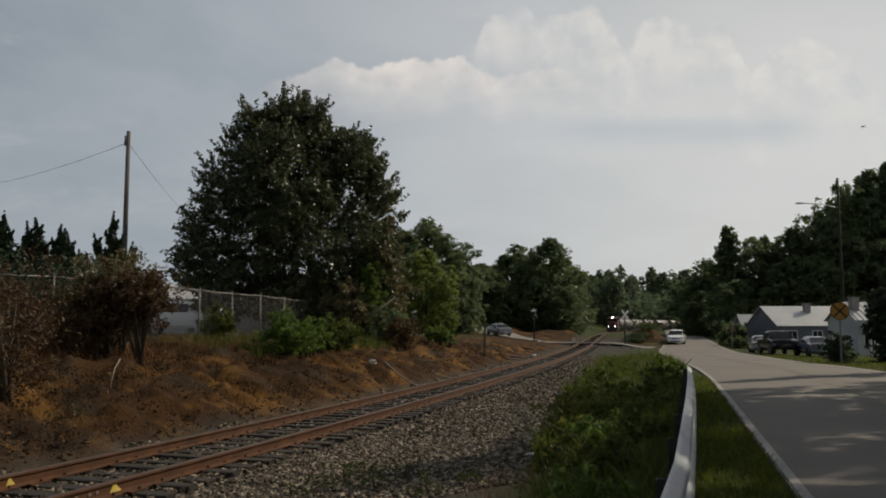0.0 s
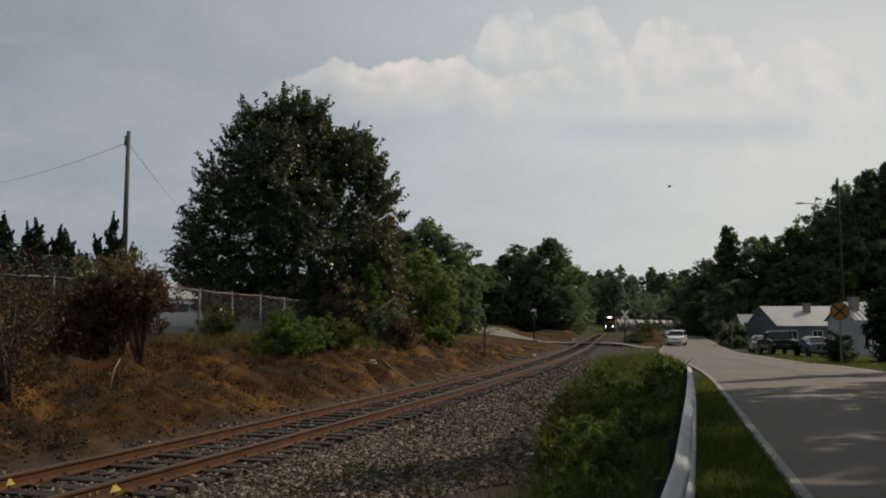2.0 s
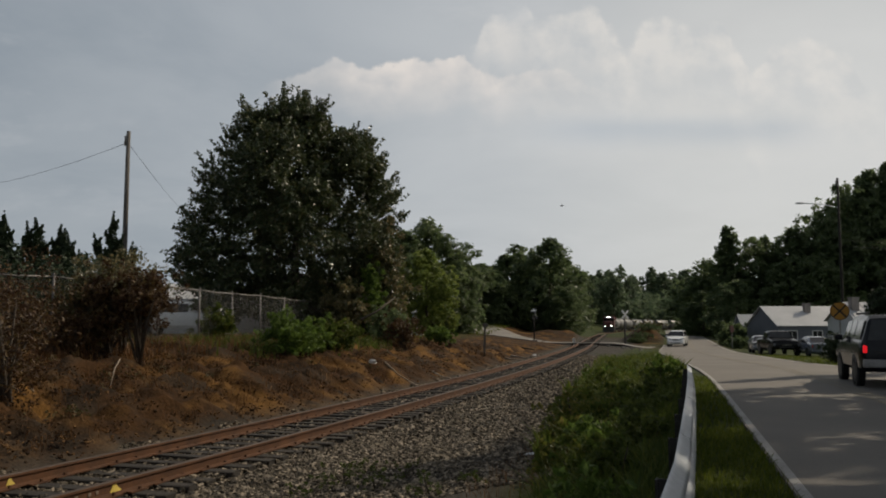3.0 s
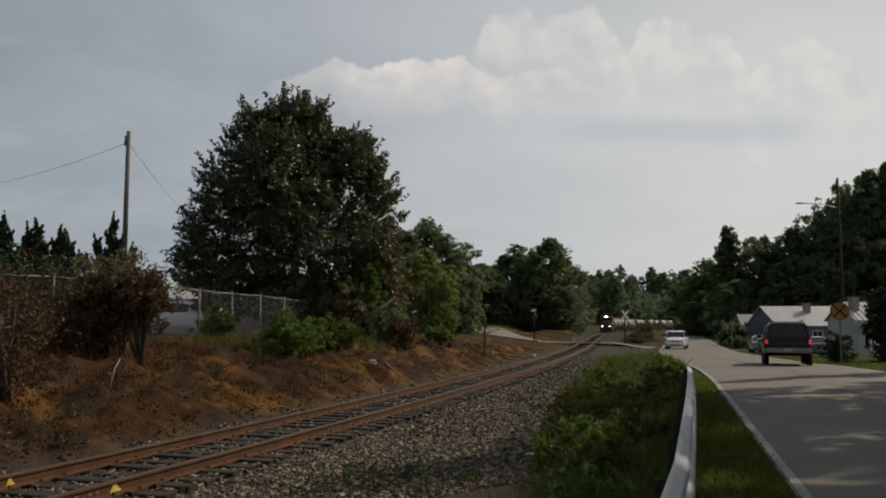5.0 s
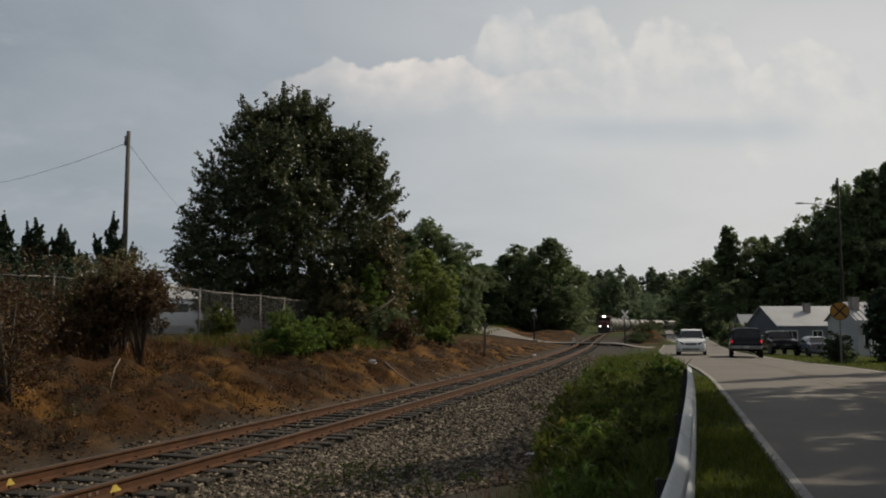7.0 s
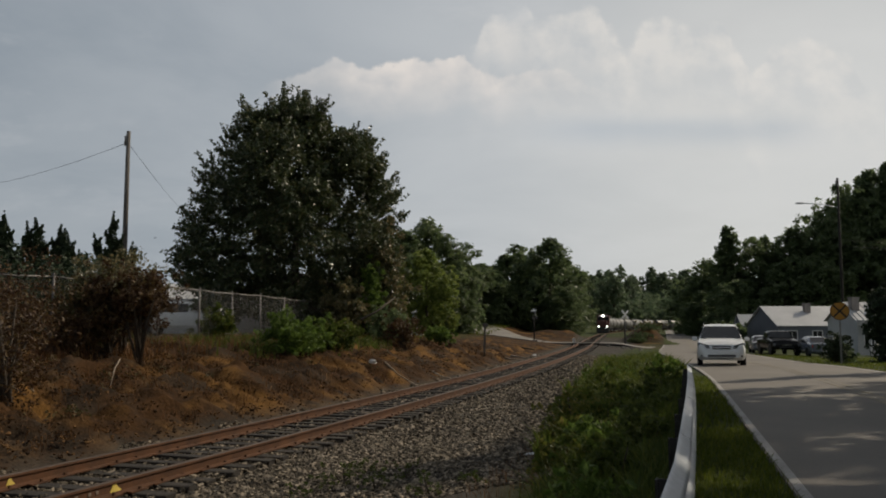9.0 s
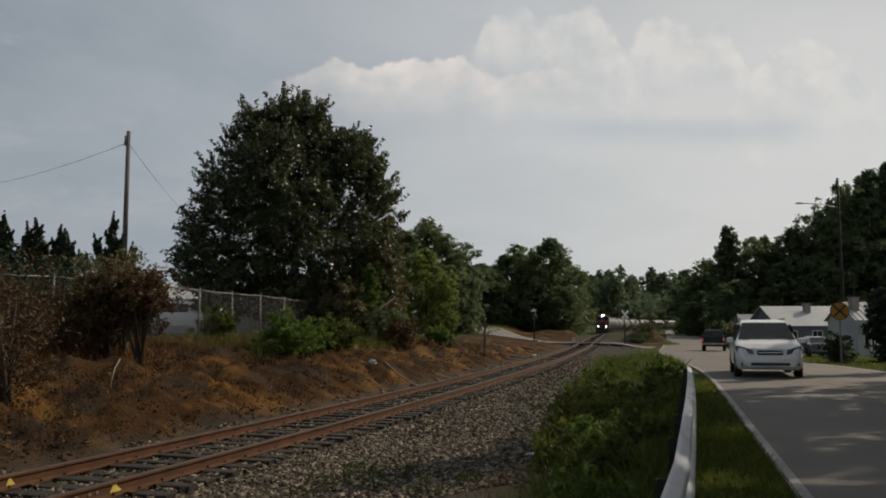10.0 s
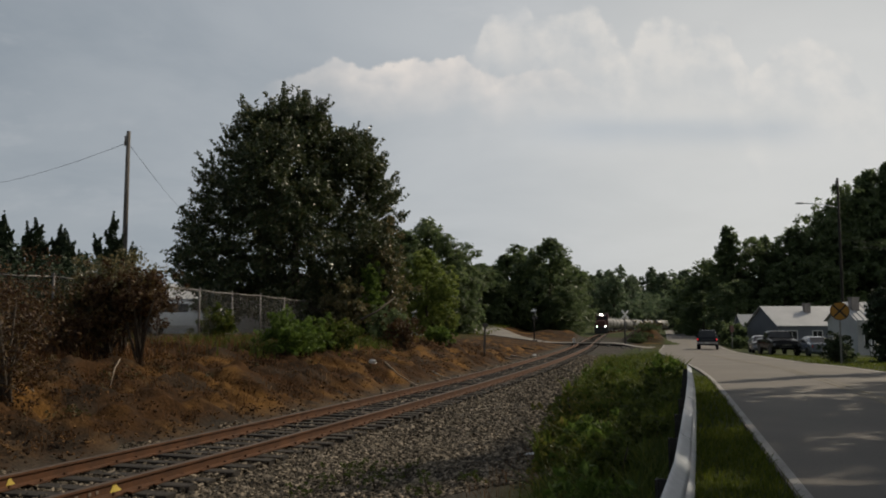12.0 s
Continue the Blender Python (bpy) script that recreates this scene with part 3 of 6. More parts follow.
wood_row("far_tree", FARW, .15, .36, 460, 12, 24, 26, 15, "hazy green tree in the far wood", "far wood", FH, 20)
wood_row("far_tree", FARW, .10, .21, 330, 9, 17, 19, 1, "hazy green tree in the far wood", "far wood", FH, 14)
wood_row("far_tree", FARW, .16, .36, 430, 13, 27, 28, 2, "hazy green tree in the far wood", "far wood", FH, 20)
DARK = "dark green broadleaf tree at the wood's edge"
for k, r, d, h, w in ((0, .045, 128, 11, 11), (2, .075, 136, 13, 12), (1, .098, 140, 15.0, 12), (0, .128, 132, 15.3, 12), (2, .145, 142, 12.6, 11), (2, .150, 150, 9.0, 9), (0, .06, 150, 12, 12), (1, .11, 155, 14, 13), (2, .135, 160, 14, 12), (0, .145, 126, 7, 7), (2, .146, 138, 6, 6)):
    wood_tree(k, r, d, h, w, DARK, "wood beyond the crossing")
for k, r, d, h, w in ((0, -.045, 92, 12.0, 9), (2, -.02, 95, 13.6, 10), (1, .008, 97, 11.5, 8), (0, .02, 101, 10.2, 7), (2, .034, 134, 11, 9), (2, -.08, 98, 11, 10), (1, -.11, 104, 9, 9), (0, -.15, 106, 8.5, 9), (2, -.2, 106, 8, 9), (0, -.30, 108, 7.0, 9), (2, -.35, 112, 6, 9), (1, -.42, 110, 6, 9)):
    wood_tree(k, r, d, h, w, "dark green tree behind the yard", "wood behind the yard")
for k, r, d, h, w in ((2, .295, 180, 12, 12), (0, .315, 172, 14.5, 13), (3, .343, 150, 19.5, 11), (1, .365, 150, 17.5, 11), (2, .385, 152, 17.5, 11), (0, .402, 150, 15.5, 11), (1, .33, 168, 15.5, 12), (2, .35, 140, 9, 10), (0, .31, 160, 8, 9)):
    wood_tree(k, r, d, h, w, "dark green tree of the roadside wood", "roadside wood")
for k, r, d, h, w in ((0, .422, 146, 18.6, 13), (1, .446, 146, 21.0, 12), (2, .468, 148, 23.5, 14), (1, .49, 150, 27.2, 14), (0, .515, 150, 29.5, 16), (2, .54, 150, 31.0, 18), (1, .57, 150, 31.0, 18), (0, .41, 140, 12, 11), (2, .44, 140, 13, 13), (0, .5, 142, 18, 16), (2, .53, 142, 19, 17), (2, .46, 138, 12, 13), (0, .555, 140, 16, 15)):
    wood_tree(k, r, d, h, w, "tall dark green tree behind the houses", "wood behind the houses")
# trees across the road whose shadows fall on it
for k, x, y, h, w in ((0, 20.0, 24.4, 18, 7.8), (2, 19.5, 11.0, 19, 11), (1, 17.5, 4.0, 18, 10), (0, 27.0, 21.0, 20, 12), (2, 27.0, 11.0, 21, 13), (1, 18.0, -4.0, 19, 12), (0, 34, 26, 22, 13), (1, 21.0, 17.5, 18.5, 9), (3, 21.0, 31.6, 12, 3)):
    wood_tree(k, x / y, y, h, w, "tall dark green roadside tree that shades the road", "roadside trees")


# ---- guard rail ----
def guard_x(y):
    return float(np.interp(y, [-6, 4.2, 5.6, 7.4, 10.4, 14.5, 19.2, 21], [-1.66, 1.04, 1.51, 2.06, 2.97, 4.19, 5.55, 5.95]))


# post steel darkened: the shade behind the beam is in its colour
M_STEELPOST = surface("shade_dark_steel", (0.03, 0.028, 0.026), (0.09, 0.08, 0.07), .7, .4, big=2, fine=20)


def make_guardrail():
    root = thing("guard_rail", "galvanised steel guard rail on posts along the verge", "guard rail")
    ys = np.arange(1.2, 20.2, .4)
    gx = np.array([guard_x(y) for y in ys])
    lin = (ys, gx)
    prof = []
    for k in range(13):
        h = .72 - .31 * k / 12
        prof.append((.012 + .041 * (1 - math.cos(k / 12 * 4 * math.pi)) + (.72 - h) * .16, h))
    prof2 = [(o - .006, h) for o, h in reversed(prof)]
    n = len(prof) * 2
    verts, faces = [], []
    for y in ys:
        s = float(slope(lin, y))
        q = math.sqrt(1 + s * s)
        b = -.06
        for o, h in prof + prof2:
            verts.append((float(at(lin, y)) + o / q, y - o * s / q, b + h))
    for i in range(len(ys) - 1):
        for k in range(n):
            a, c = i * n + k, i * n + (k + 1) % n
            faces.append((a, c, c + n, a + n))
    faces += [tuple(range(n)), tuple(range((len(ys) - 1) * n, len(ys) * n))]
    part("beam", mesh_of("beam", verts, faces, M_GALV, True), None, root, "pale corrugated steel beam")
    y = 1.5
    while y < 20:
        x = guard_x(y)
        b = gz(x, y)
        s = float(slope(lin, y))
        a = -math.degrees(math.atan(s))
        post = part("post", boxes((-.09, .02, -.010, .010, -.5, .60 - b), (-.09, -.078, -.045, .045, -.5, .60 - b), (.008, .02, -.045, .045, -.5, .60 - b)), M_STEELPOST, root, "dark steel post")
        post.matrix_basis = pose(x, y, b, 0, 0, a)
        blt = part("bolt", boxes((.03, .05, -.018, .018, .49 - b, .525 - b), bevel=.006), M_GALV_OLD, post)
        y += 1.905
    for y in (7.3, 11.1, 14.9):
        s = float(slope(lin, y))
        sp = part("splice", mesh_of("splice", [], []), M_GALV, root, "overlapped beam joint with bolts")
        V, F = [], []
        for j, yy in enumerate((y - .16, y + .16)):
            for o, h in prof:
                V.append((guard_x(yy) + o + .006, yy, -.06 + h + .002))
        m = len(prof)
        F = [(k, k + 1, m + k + 1, m + k) for k in range(m - 1)]
        bm = bmesh.new()
        bm.from_mesh(mesh_of("t", V, F))
        bmesh.ops.solidify(bm, geom=bm.faces[:], thickness=.004)
        for dy in (-.1, .1):
            for dz in (.66, .48):
                box(bm, guard_x(y + dy) + .03, guard_x(y + dy) + .075, y + dy - .014, y + dy + .014, dz - .075, dz - .045, .004)
        bm.to_mesh(sp.data)
        bm.free()
    return root


make_guardrail()


# ---- crossing road ----
def crossing_z(x, y):
    dt, dr = float(dist(TRACK, x, y)), float(dist(ROAD, x, y))
    z = gz(x, y) + .06
    k = float(1 - ease(abs(dt), 2.6, 7.0))
    z = z * (1 - k) + (-.285) * k
    if dr > -9 and dt > 0:
        q = float(ease(dr, -8, -3.5))
        z = z * (1 - q) + (float(road_z(y)) - .028) * q
    return z


def make_crossing():
    pts = np.array([(22.5, 90.0), (19.5, 91.0), (15.5, 92.5), (11.5, 95.0), (8.4, 99.5), (6.6, 106), (5.2, 113), (2.0, 121), (-9, 127), (-40, 131)], float)
    t = np.linspace(0, len(pts) - 1, 110)
    C = np.stack([np.interp(t, np.arange(len(pts)), pts[:, i]) for i in (0, 1)], 1)
    for _ in range(8):
        C[1:-1] = (C[:-2] + 2 * C[1:-1] + C[2:]) / 4
    D = np.gradient(C, axis=0)
    D /= np.linalg.norm(D, axis=1)[:, None]
    verts, faces, n = [], [], 9
    for i, (c, d) in enumerate(zip(C, D)):
        half = 2.6 + 2.0 * float(1 - ease(c[0], 5, 9)) + 1.5 * float(ease(c[0], 19, 22.5))
        for k in range(n):
            o = (k / (n - 1) * 2 - 1) * half
            x, y = c[0] + d[1] * o, c[1] - d[0] * o
            verts.append((x, y, crossing_z(x, y)))
        for k in (n - 1, 0):
            x, y, z = verts[-n + k] if k == 0 else verts[-1]
            verts.append((x, y, z - .3))
    m = n + 2
    ring = list(range(n)) + [n, n + 1]
    for i in range(len(C) - 1):
        for k in range(m):
            a, b = ring[k], ring[(k + 1) % m]
            faces.append((i * m + a, i * m + b, (i + 1) * m + b, (i + 1) * m + a))
    me = mesh_of("side_road", verts, faces, M_CONC, True)
    tagged(new("side_road", me), "pale asphalt side road over the crossing", "road", kind="structure")
    s = float(slope(TRACK, 92.3))
    a = -math.degrees(math.atan(s))
    root = thing("level_crossing_deck", "black timber crossing deck between the rails", "crossing deck", m=pose(float(at(TRACK, 92.3)), 92.3, RAIL_TOP, 0, 0, a))
    for x0, x1 in ((-1.5, -.83), (-.66, -.02), (.02, .66), (.83, 1.5)):
        part("panel", boxes((x0, x1, -3.0, 3.0, -.12, .004), bevel=.01), M_TIE, root)


M_CONC = surface("pale_old_asphalt", (0.13, 0.12, 0.11), (0.22, 0.205, 0.185), 0.85, big=0.3, fine=30, bump=0.2)
M_DARKPAINT = surface("black_paint", (0.012, 0.012, 0.012), (0.03, 0.03, 0.03), 0.5, big=1, fine=20, bump=0)
M_WHITE = surface("weathered_white_paint", (0.55, 0.55, 0.54), (0.75, 0.75, 0.73), 0.55, big=.5, fine=12, bump=0.03)
M_METALROOF = surface("white_metal_roofing", (0.36, 0.37, 0.38), (0.50, 0.505, 0.51), 0.45, 0.0, big=.5, fine=10, bump=0.03)
M_SIDING = surface("pale_grey_siding", (0.34, 0.345, 0.35), (0.48, 0.485, 0.48), 0.6, big=.5, fine=10, bump=0.05)
M_BLUEGREY = surface("blue_grey_siding", (0.065, 0.076, 0.092), (0.11, 0.123, 0.145), 0.7, big=.5, fine=10, bump=0.05)
M_TEAL = surface("pale_teal_siding", (0.30, 0.40, 0.38), (0.45, 0.52, 0.50), 0.6, big=.5, fine=10, bump=0.05)
M_BRICK = surface("grey_brick", (0.16, 0.14, 0.13), (0.30, 0.27, 0.25), 0.9, big=1, fine=20, bump=0.3)
# sign yellow pulled to orange-brown: its shaded side is put into the colour
M_SIGN = surface("shaded_yellow_sign", (0.40, 0.19, 0.03), (0.52, 0.26, 0.05), 0.5, big=2, fine=12, bump=0.02)
M_GLASS = surface("dark_window_glass", (0.012, 0.014, 0.016), (0.03, 0.034, 0.038), 0.06, big=.7, fine=4, bump=0)
M_RUBBER = surface("tyre_rubber", (0.006, 0.006, 0.006), (0.016, 0.016, 0.016), 0.95, big=3, fine=30, bump=0.2)
M_YELLOWPAINT = surface("yellow_spray_paint", (0.50, 0.38, 0.06), (0.75, 0.60, 0.14), 0.6, big=6, fine=40, bump=0)
M_LITTER = surface("white_litter", (0.55, 0.54, 0.52), (0.75, 0.74, 0.72), 0.6, big=3, fine=20)
M_DEADWOOD = surface("bleached_dead_wood", (0.20, 0.16, 0.12), (0.40, 0.34, 0.27), 0.9, big=3, fine=20)
make_crossing()


# ---- ballast ----
def stone_kinds(rng, n=5):
    V, F = [], [(0, 2, 4), (2, 1, 4), (1, 3, 4), (3, 0, 4), (2, 0, 5), (1, 2, 5), (3, 1, 5), (0, 3, 5)]
    base = np.array([(1, 0, 0), (-1, 0, 0), (0, 1, 0), (0, -1, 0), (0, 0, 1), (0, 0, -1)], float)
    for _ in range(n):
        V.append(base * rng.uniform(.55, 1.15, (6, 1)) + rng.uniform(-.25, .25, (6, 3)))
    return V, [F] * n


def make_ballast():
    rng = np.random.default_rng(7)
    V, F = stone_kinds(rng)
    for lo, hi, n, s0, s1 in ((6.5, 17, 52000, .020, .044), (17, 32, 26000, .028, .055), (32, 60, 12000, .035, .07)):
        y = lo + (hi - lo) * rng.uniform(0, 1, n)
        off = rng.uniform(-2.4, 6.4, n)
        off = np.where(rng.uniform(0, 1, n) < .20, rng.normal(0, 1.1, n) + .6, off)
        keep = (off < 5.2 + 1.0 * np.sin(y * 1.3) * np.sin(y * .37)) & (off > -1.85 + .3 * np.sin(y * 2.1))
        y, off = y[keep], off[keep]
        x, yy = beside(TRACK, y, off)
        s = rng.uniform(s0, s1, len(y)) * rng.choice([1, 1, 1, 1.35], len(y))
        z = ground_z(x, yy) + s * .25
        z = np.where(np.abs(off) < 1.25, TIE_TOP - .058 + rng.uniform(-.035, .035, len(y)), z)
        me = scatter_mesh("ballast_stones", np.stack([x, yy, z], 1), V, F, s, M_STONE_I, rng)
        tagged(new("ballast_stones", me), "loose grey crushed stone ballast round the track", "ballast", kind="stuff")


def make_bank_cover():
    """Clods, dead leaves and dead stems that cover the clay bank."""
    rng = np.random.default_rng(17)
    V, F = stone_kinds(rng)

    def spots(n, lo, hi, o0, o1):
        y, off = rng.uniform(lo, hi, n), rng.uniform(o0, o1, n)
        x, yy = beside(TRACK, y, -off)
        v = np.sin(x * 2.1 + 2 * np.sin(yy * 1.7)) * np.sin(yy * 1.9 + 1.5 * np.sin(x * 2.3)) + rng.uniform(-.7, .7, n)
        x, yy = x[v > -.1], yy[v > -.1]
        return np.stack([x, yy, ground_z(x, yy)], 1)

    P = np.concatenate([spots(6000, 8, 24, 1.9, 8.5), spots(5000, 22, 48, 2.0, 9)])
    s = rng.uniform(.012, .042, len(P)) * rng.choice([1, 1, 1, 1.7], len(P))
    P[:, 2] += rng.uniform(-.02, .12, len(P))
    tagged(new("clay_clods", scatter_mesh("clay_clods", P, V, F, s, M_CLOD, rng)), "crumbled brown clay clods on the bank", "soil", kind="stuff")
    for n, lo, hi, per, m, lab, o0, o1 in ((900, 8, 24, 16, M_LEAF_DEAD, "dead brown leaves and stems matted on the bank", 2.2, 9.0), (900, 20, 50, 13, M_LEAF_DEAD, "dead brown leaves and stems matted on the bank", 2.4, 9.5), (160, 9, 40, 26, M_LEAF_OLIVE, "withered olive vines on the bank", 3.0, 9.0)):
        P = spots(n, lo, hi, o0, o1)
        P[:, 2] += .10
        tagged(new("dead_leaf_mat", leaves_mesh("dead_leaf_mat", P, rng.uniform(.12, .36, len(P)), per, .035, rng, m, .1, .5)), lab, "leaf litter", kind="stuff")


M_CLOD = leafy("clay_clod_pieces", (0.026, 0.015, 0.008), (0.070, 0.037, 0.016), (0.18, 0.098, 0.038), 0.0, 0.95)
M_LEAF_DEAD = leafy("dead_leaf_pieces", (0.020, 0.011, 0.006), (0.060, 0.031, 0.0135), (0.15, 0.078, 0.03), 0.25, 0.9)
M_STONE_I = leafy("ballast_stone_pieces", (0.032, 0.026, 0.018), (0.100, 0.083, 0.060), (0.36, 0.30, 0.225), 0.0, 0.9)
make_ballast()
make_bank_cover()


# ---- grass and weeds ----
def blades(name, P, h, w, material, rng, lean=.35, bend=.4):
    """Grass blades: each a tapered strip of two bent pieces."""
    n = len(P)
    a = rng.uniform(0, 2 * math.pi, n)
    side = np.stack([np.cos(a), np.sin(a), 0 * a], 1) * w[:, None] * .5
    b = rng.uniform(0, 2 * math.pi, n)
    d = np.stack([np.cos(b), np.sin(b), 0 * b], 1) * (rng.uniform(0, lean, n) * h)[:, None]
    up = np.array([0, 0, 1.0])
    mid = P + d * .35 + up * (h * .6)[:, None]
    tip = P + d * (1 + bend) + up * (h * rng.uniform(.8, 1.0, n))[:, None]
    V = np.stack([P - side, P + side, mid + side * .75, mid - side * .75, tip], 1).reshape(-1, 3)
    i = np.arange(n)[:, None] * 5
    F3 = (i + np.array([[3, 2, 4]])).tolist()
    F4 = (i + np.array([[0, 1, 2, 3]])).tolist()
    return mesh_of(name, V.tolist(), F4 + F3, material)


def make_grass():
    rng = np.random.default_rng(9)
    gx = np.vectorize(guard_x)

    def field(n, lo, hi, off0, off1, h0, h1, w0, w1, material, label, lean=.35, lin=None, patch=0.0, power=1.0):
        y = lo + (hi - lo) * rng.uniform(0, 1, n) ** power
        o = rng.uniform(off0, off1, n)
        if lin is None:
            x, yy = gx(y) + o, y
        else:
            x, yy = beside(lin, y, o)
        if patch:
            v = np.sin(x * 1.7 + 3 * np.sin(yy * .9)) * np.sin(yy * 1.3 + 2 * np.sin(x * 1.1)) + rng.uniform(-.6, .6, n)
            x, yy = x[v > patch - 1], yy[v > patch - 1]
        dr = dist(ROAD, x, yy)
        clear = (dr < -3.06) | (dr > ROAD_HALF + .04)
        x, yy = x[clear], yy[clear]
        z = ground_z(x, yy) - .02
        m = len(x)
        tagged(new("grass_blades", blades("grass_blades", np.stack([x, yy, z], 1), rng.uniform(h0, h1, m), rng.uniform(w0, w1, m), material, rng, lean)), label, "grass", kind="stuff")

    # mown strip between guard rail and road
    field(16000, 4.5, 13, .1, 2.2, .05, .13, .008, .016, M_GRASS, "short green grass between guard rail and road", .6)
    field(9000, 13, 34, .1, 2.2, .06, .15, .014, .03, M_GRASS, "short green grass between guard rail and road", .6)
    # tall weeds behind the guard rail
    field(8000, 3.6, 12, -1.35, -.15, .25, .62, .012, .03, M_WEED, "tall green weeds behind the guard rail", .7, patch=.35)
    field(8000, 11, 24, -2.0, -.1, .3, .75, .018, .04, M_WEED, "tall green weeds behind the guard rail", .6, patch=.2)
    field(5000, 22, 52, -7.2, -3.7, .25, .65, .03, .07, M_WEED, "tall green weeds beside the road", .6, lin=ROAD, patch=.3)
    field(1500, 5, 22, -2.6, -1.2, .08, .26, .006, .012, M_STRAW, "dry grass at the gravel's edge", .8, patch=.6)
    field(4000, 4, 20, -.42, -.12, .25, .6, .015, .035, M_DARKWEED, "dark weeds close behind the guard rail", .3)
    # lawns across the road
    field(9000, 24, 62, 3.35, 12, .05, .14, .03, .06, M_GRASS, "short lawn beside the road", .6, lin=ROAD)
    # dry growth on the bank
    field(5200, 9, 30, -9.5, -2.3, .08, .30, .008, .02, M_STRAW, "dry brown grass on the clay bank", .9, lin=TRACK, patch=.7)
    field(5000, 16, 48, -10.5, -6.2, .15, .45, .015, .035, M_STRAW, "dry brown grass along the fence", .8, lin=TRACK, patch=.45)
    field(2500, 22, 50, -9.5, -6.0, .2, .5, .02, .04, M_WEED, "green weeds along the fence", .6, lin=TRACK, patch=.6)
    field(2600, 24, 36, -8.6, -5.2, .25, .6, .015, .035, M_WEED, "tall green grass round the bushes on the bank", .7, lin=TRACK, patch=.55)
    field(2400, 12, 34, -9.5, -6.4, .25, .55, .010, .022, M_STRAW, "dry red-brown grass along the top of the bank", .7, lin=TRACK, patch=.35)
    field(2600, 95, 130, -22, -12, .2, .4, .06, .12, M_GRASS, "green grass beside the side road", .5, lin=TRACK, patch=.6)


make_grass()


# ---- shrubs ----
def shrub(name, x, y, w, h, material, label, seed, leaf=.07, n=130, per=26, group="", category="shrub", stems=6, wy=None, z=None, low=.15, flat=.8):
    """A shrub of several stems and leaf clumps."""
    rng = np.random.default_rng(seed)
    z = gz(x, y) if z is None else z
    root = thing(name, label, category, group, m=pose(x, y, z - .04, 0, 0, seed * 37 % 360 if wy is None else 0))
    wy = wy or w
    d = rng.normal(size=(n, 3))
    d /= np.linalg.norm(d, axis=1)[:, None]
    r = rng.uniform(.1, 1, n) ** .4
    C = d * r[:, None] * np.array([w / 2, wy / 2, h * (1 - low) / 2]) * (1 + .28 * rng.normal(size=(n, 1)))
    C[:, 2] += h * (low + (1 - low) / 2)
    C[:, 2] = np.maximum(C[:, 2], .05)
    part("leaves", leaves_mesh("leaves", C, rng.uniform(.5, 1.2, n) * min(w, h) * .12, per, leaf, rng, material, .3, flat), None, root)
    V, F = [], []
    for i in range(stems):
        c = C[rng.integers(0, n)]
        me = tube([(rng.normal() * .05, rng.normal() * .05, -.05), tuple(c * .5 + np.array([0, 0, .1 * h])), tuple(c)], [.03 * h / 2 + .008, .02 * h / 2 + .005, .004], 5)
        b = len(V)
        V += [v.co.copy() for v in me.vertices]
        F += [[b + k for k in q.vertices] for q in me.polygons]
        bpy.data.meshes.remove(me)
    part("stem_tangle", mesh_of("stem_tangle", V, F, M_BARK, True), None, root)
    return root


shrub("browned_shrub", -7.55, 21.0, 1.5, 2.45, M_LEAF_BROWN, "half-dead shrub with brown leaves before the fence", 1, .05, 190, 26, low=.40, stems=12)
shrub("browned_shrub", -8.5, 21.3, 1.7, 2.4, M_LEAF_BROWN, "half-dead shrub with brown leaves before the fence", 23, .05, 190, 28, low=.25, stems=12)
shrub("browned_shrub", -8.35, 21.9, 2.2, 2.7, M_LEAF_MIX, "half-dead shrub with browning green leaves before the fence", 18, .05, 170, 22, low=.5)
shrub("browned_shrub", -9.2, 21.6, 2.2, 1.9, M_LEAF_OLIVE, "half-dead shrub with dull olive leaves before the fence", 16, .05, 170, 34, low=.05, stems=12)
shrub("browned_shrub", -8.9, 20.6, 1.7, 1.3, M_LEAF_BROWN, "low half-dead shrub with brown leaves before the fence", 19, .05, 120, 30, low=.0, stems=12)
for i, (x, y, w, h) in enumerate(((-7.55, 14.6, 1.7, 2.0), (-8.6, 16.5, 2.0, 2.4), (-8.3, 15.4, 1.4, 1.7), (-9.6, 18.3, 2.2, 2.1))):
    shrub("dried_vines", x, y, w, h, M_LEAF_BROWN, "dried brown vine tangle on the bank", 2 + 11 * i, .042, 120, 18, "dried vines", low=.0, stems=18)
for i, (x, y, w, h) in enumerate(((-11.5, 25.5, 3.2, 2.6), (-13.5, 27, 3.5, 2.8), (-15.5, 28, 3.5, 2.8), (-18, 29, 4, 3.0), (-12.6, 23.3, 2.6, 1.9))):
    shrub("dark_hedge_shrub", x, y, w, h, M_LEAF_CYP, "dense dark evergreen shrub behind the fence", 20 + i, .09, 160, 40, "hedge in the yard")
shrub("green_bush", -5.05, 27.6, 1.9, 1.45, M_VINE, "bright green leafy bush on the bank", 4, .06, 150, 34, "bushes on the bank")
shrub("green_bush", -4.9, 29.2, 1.8, 1.2, M_VINE, "bright green leafy bush on the bank", 5, .06, 120, 34, "bushes on the bank")
shrub("green_bush", -3.9, 31.0, 1.9, 1.25, M_WEED, "green weedy bush on the bank", 6, .06, 130, 34, "bushes on the bank")
shrub("green_bush", -.2, 45.5, 1.6, 1.1, M_VINE, "green weedy bush on the bank", 7, .08, 80, 30, "bushes on the bank")
shrub("green_bush", -8.2, 30.4, 1.3, 1.2, M_WEED, "green bush along the fence", 8, .07, 80, 30, "bushes on the bank")
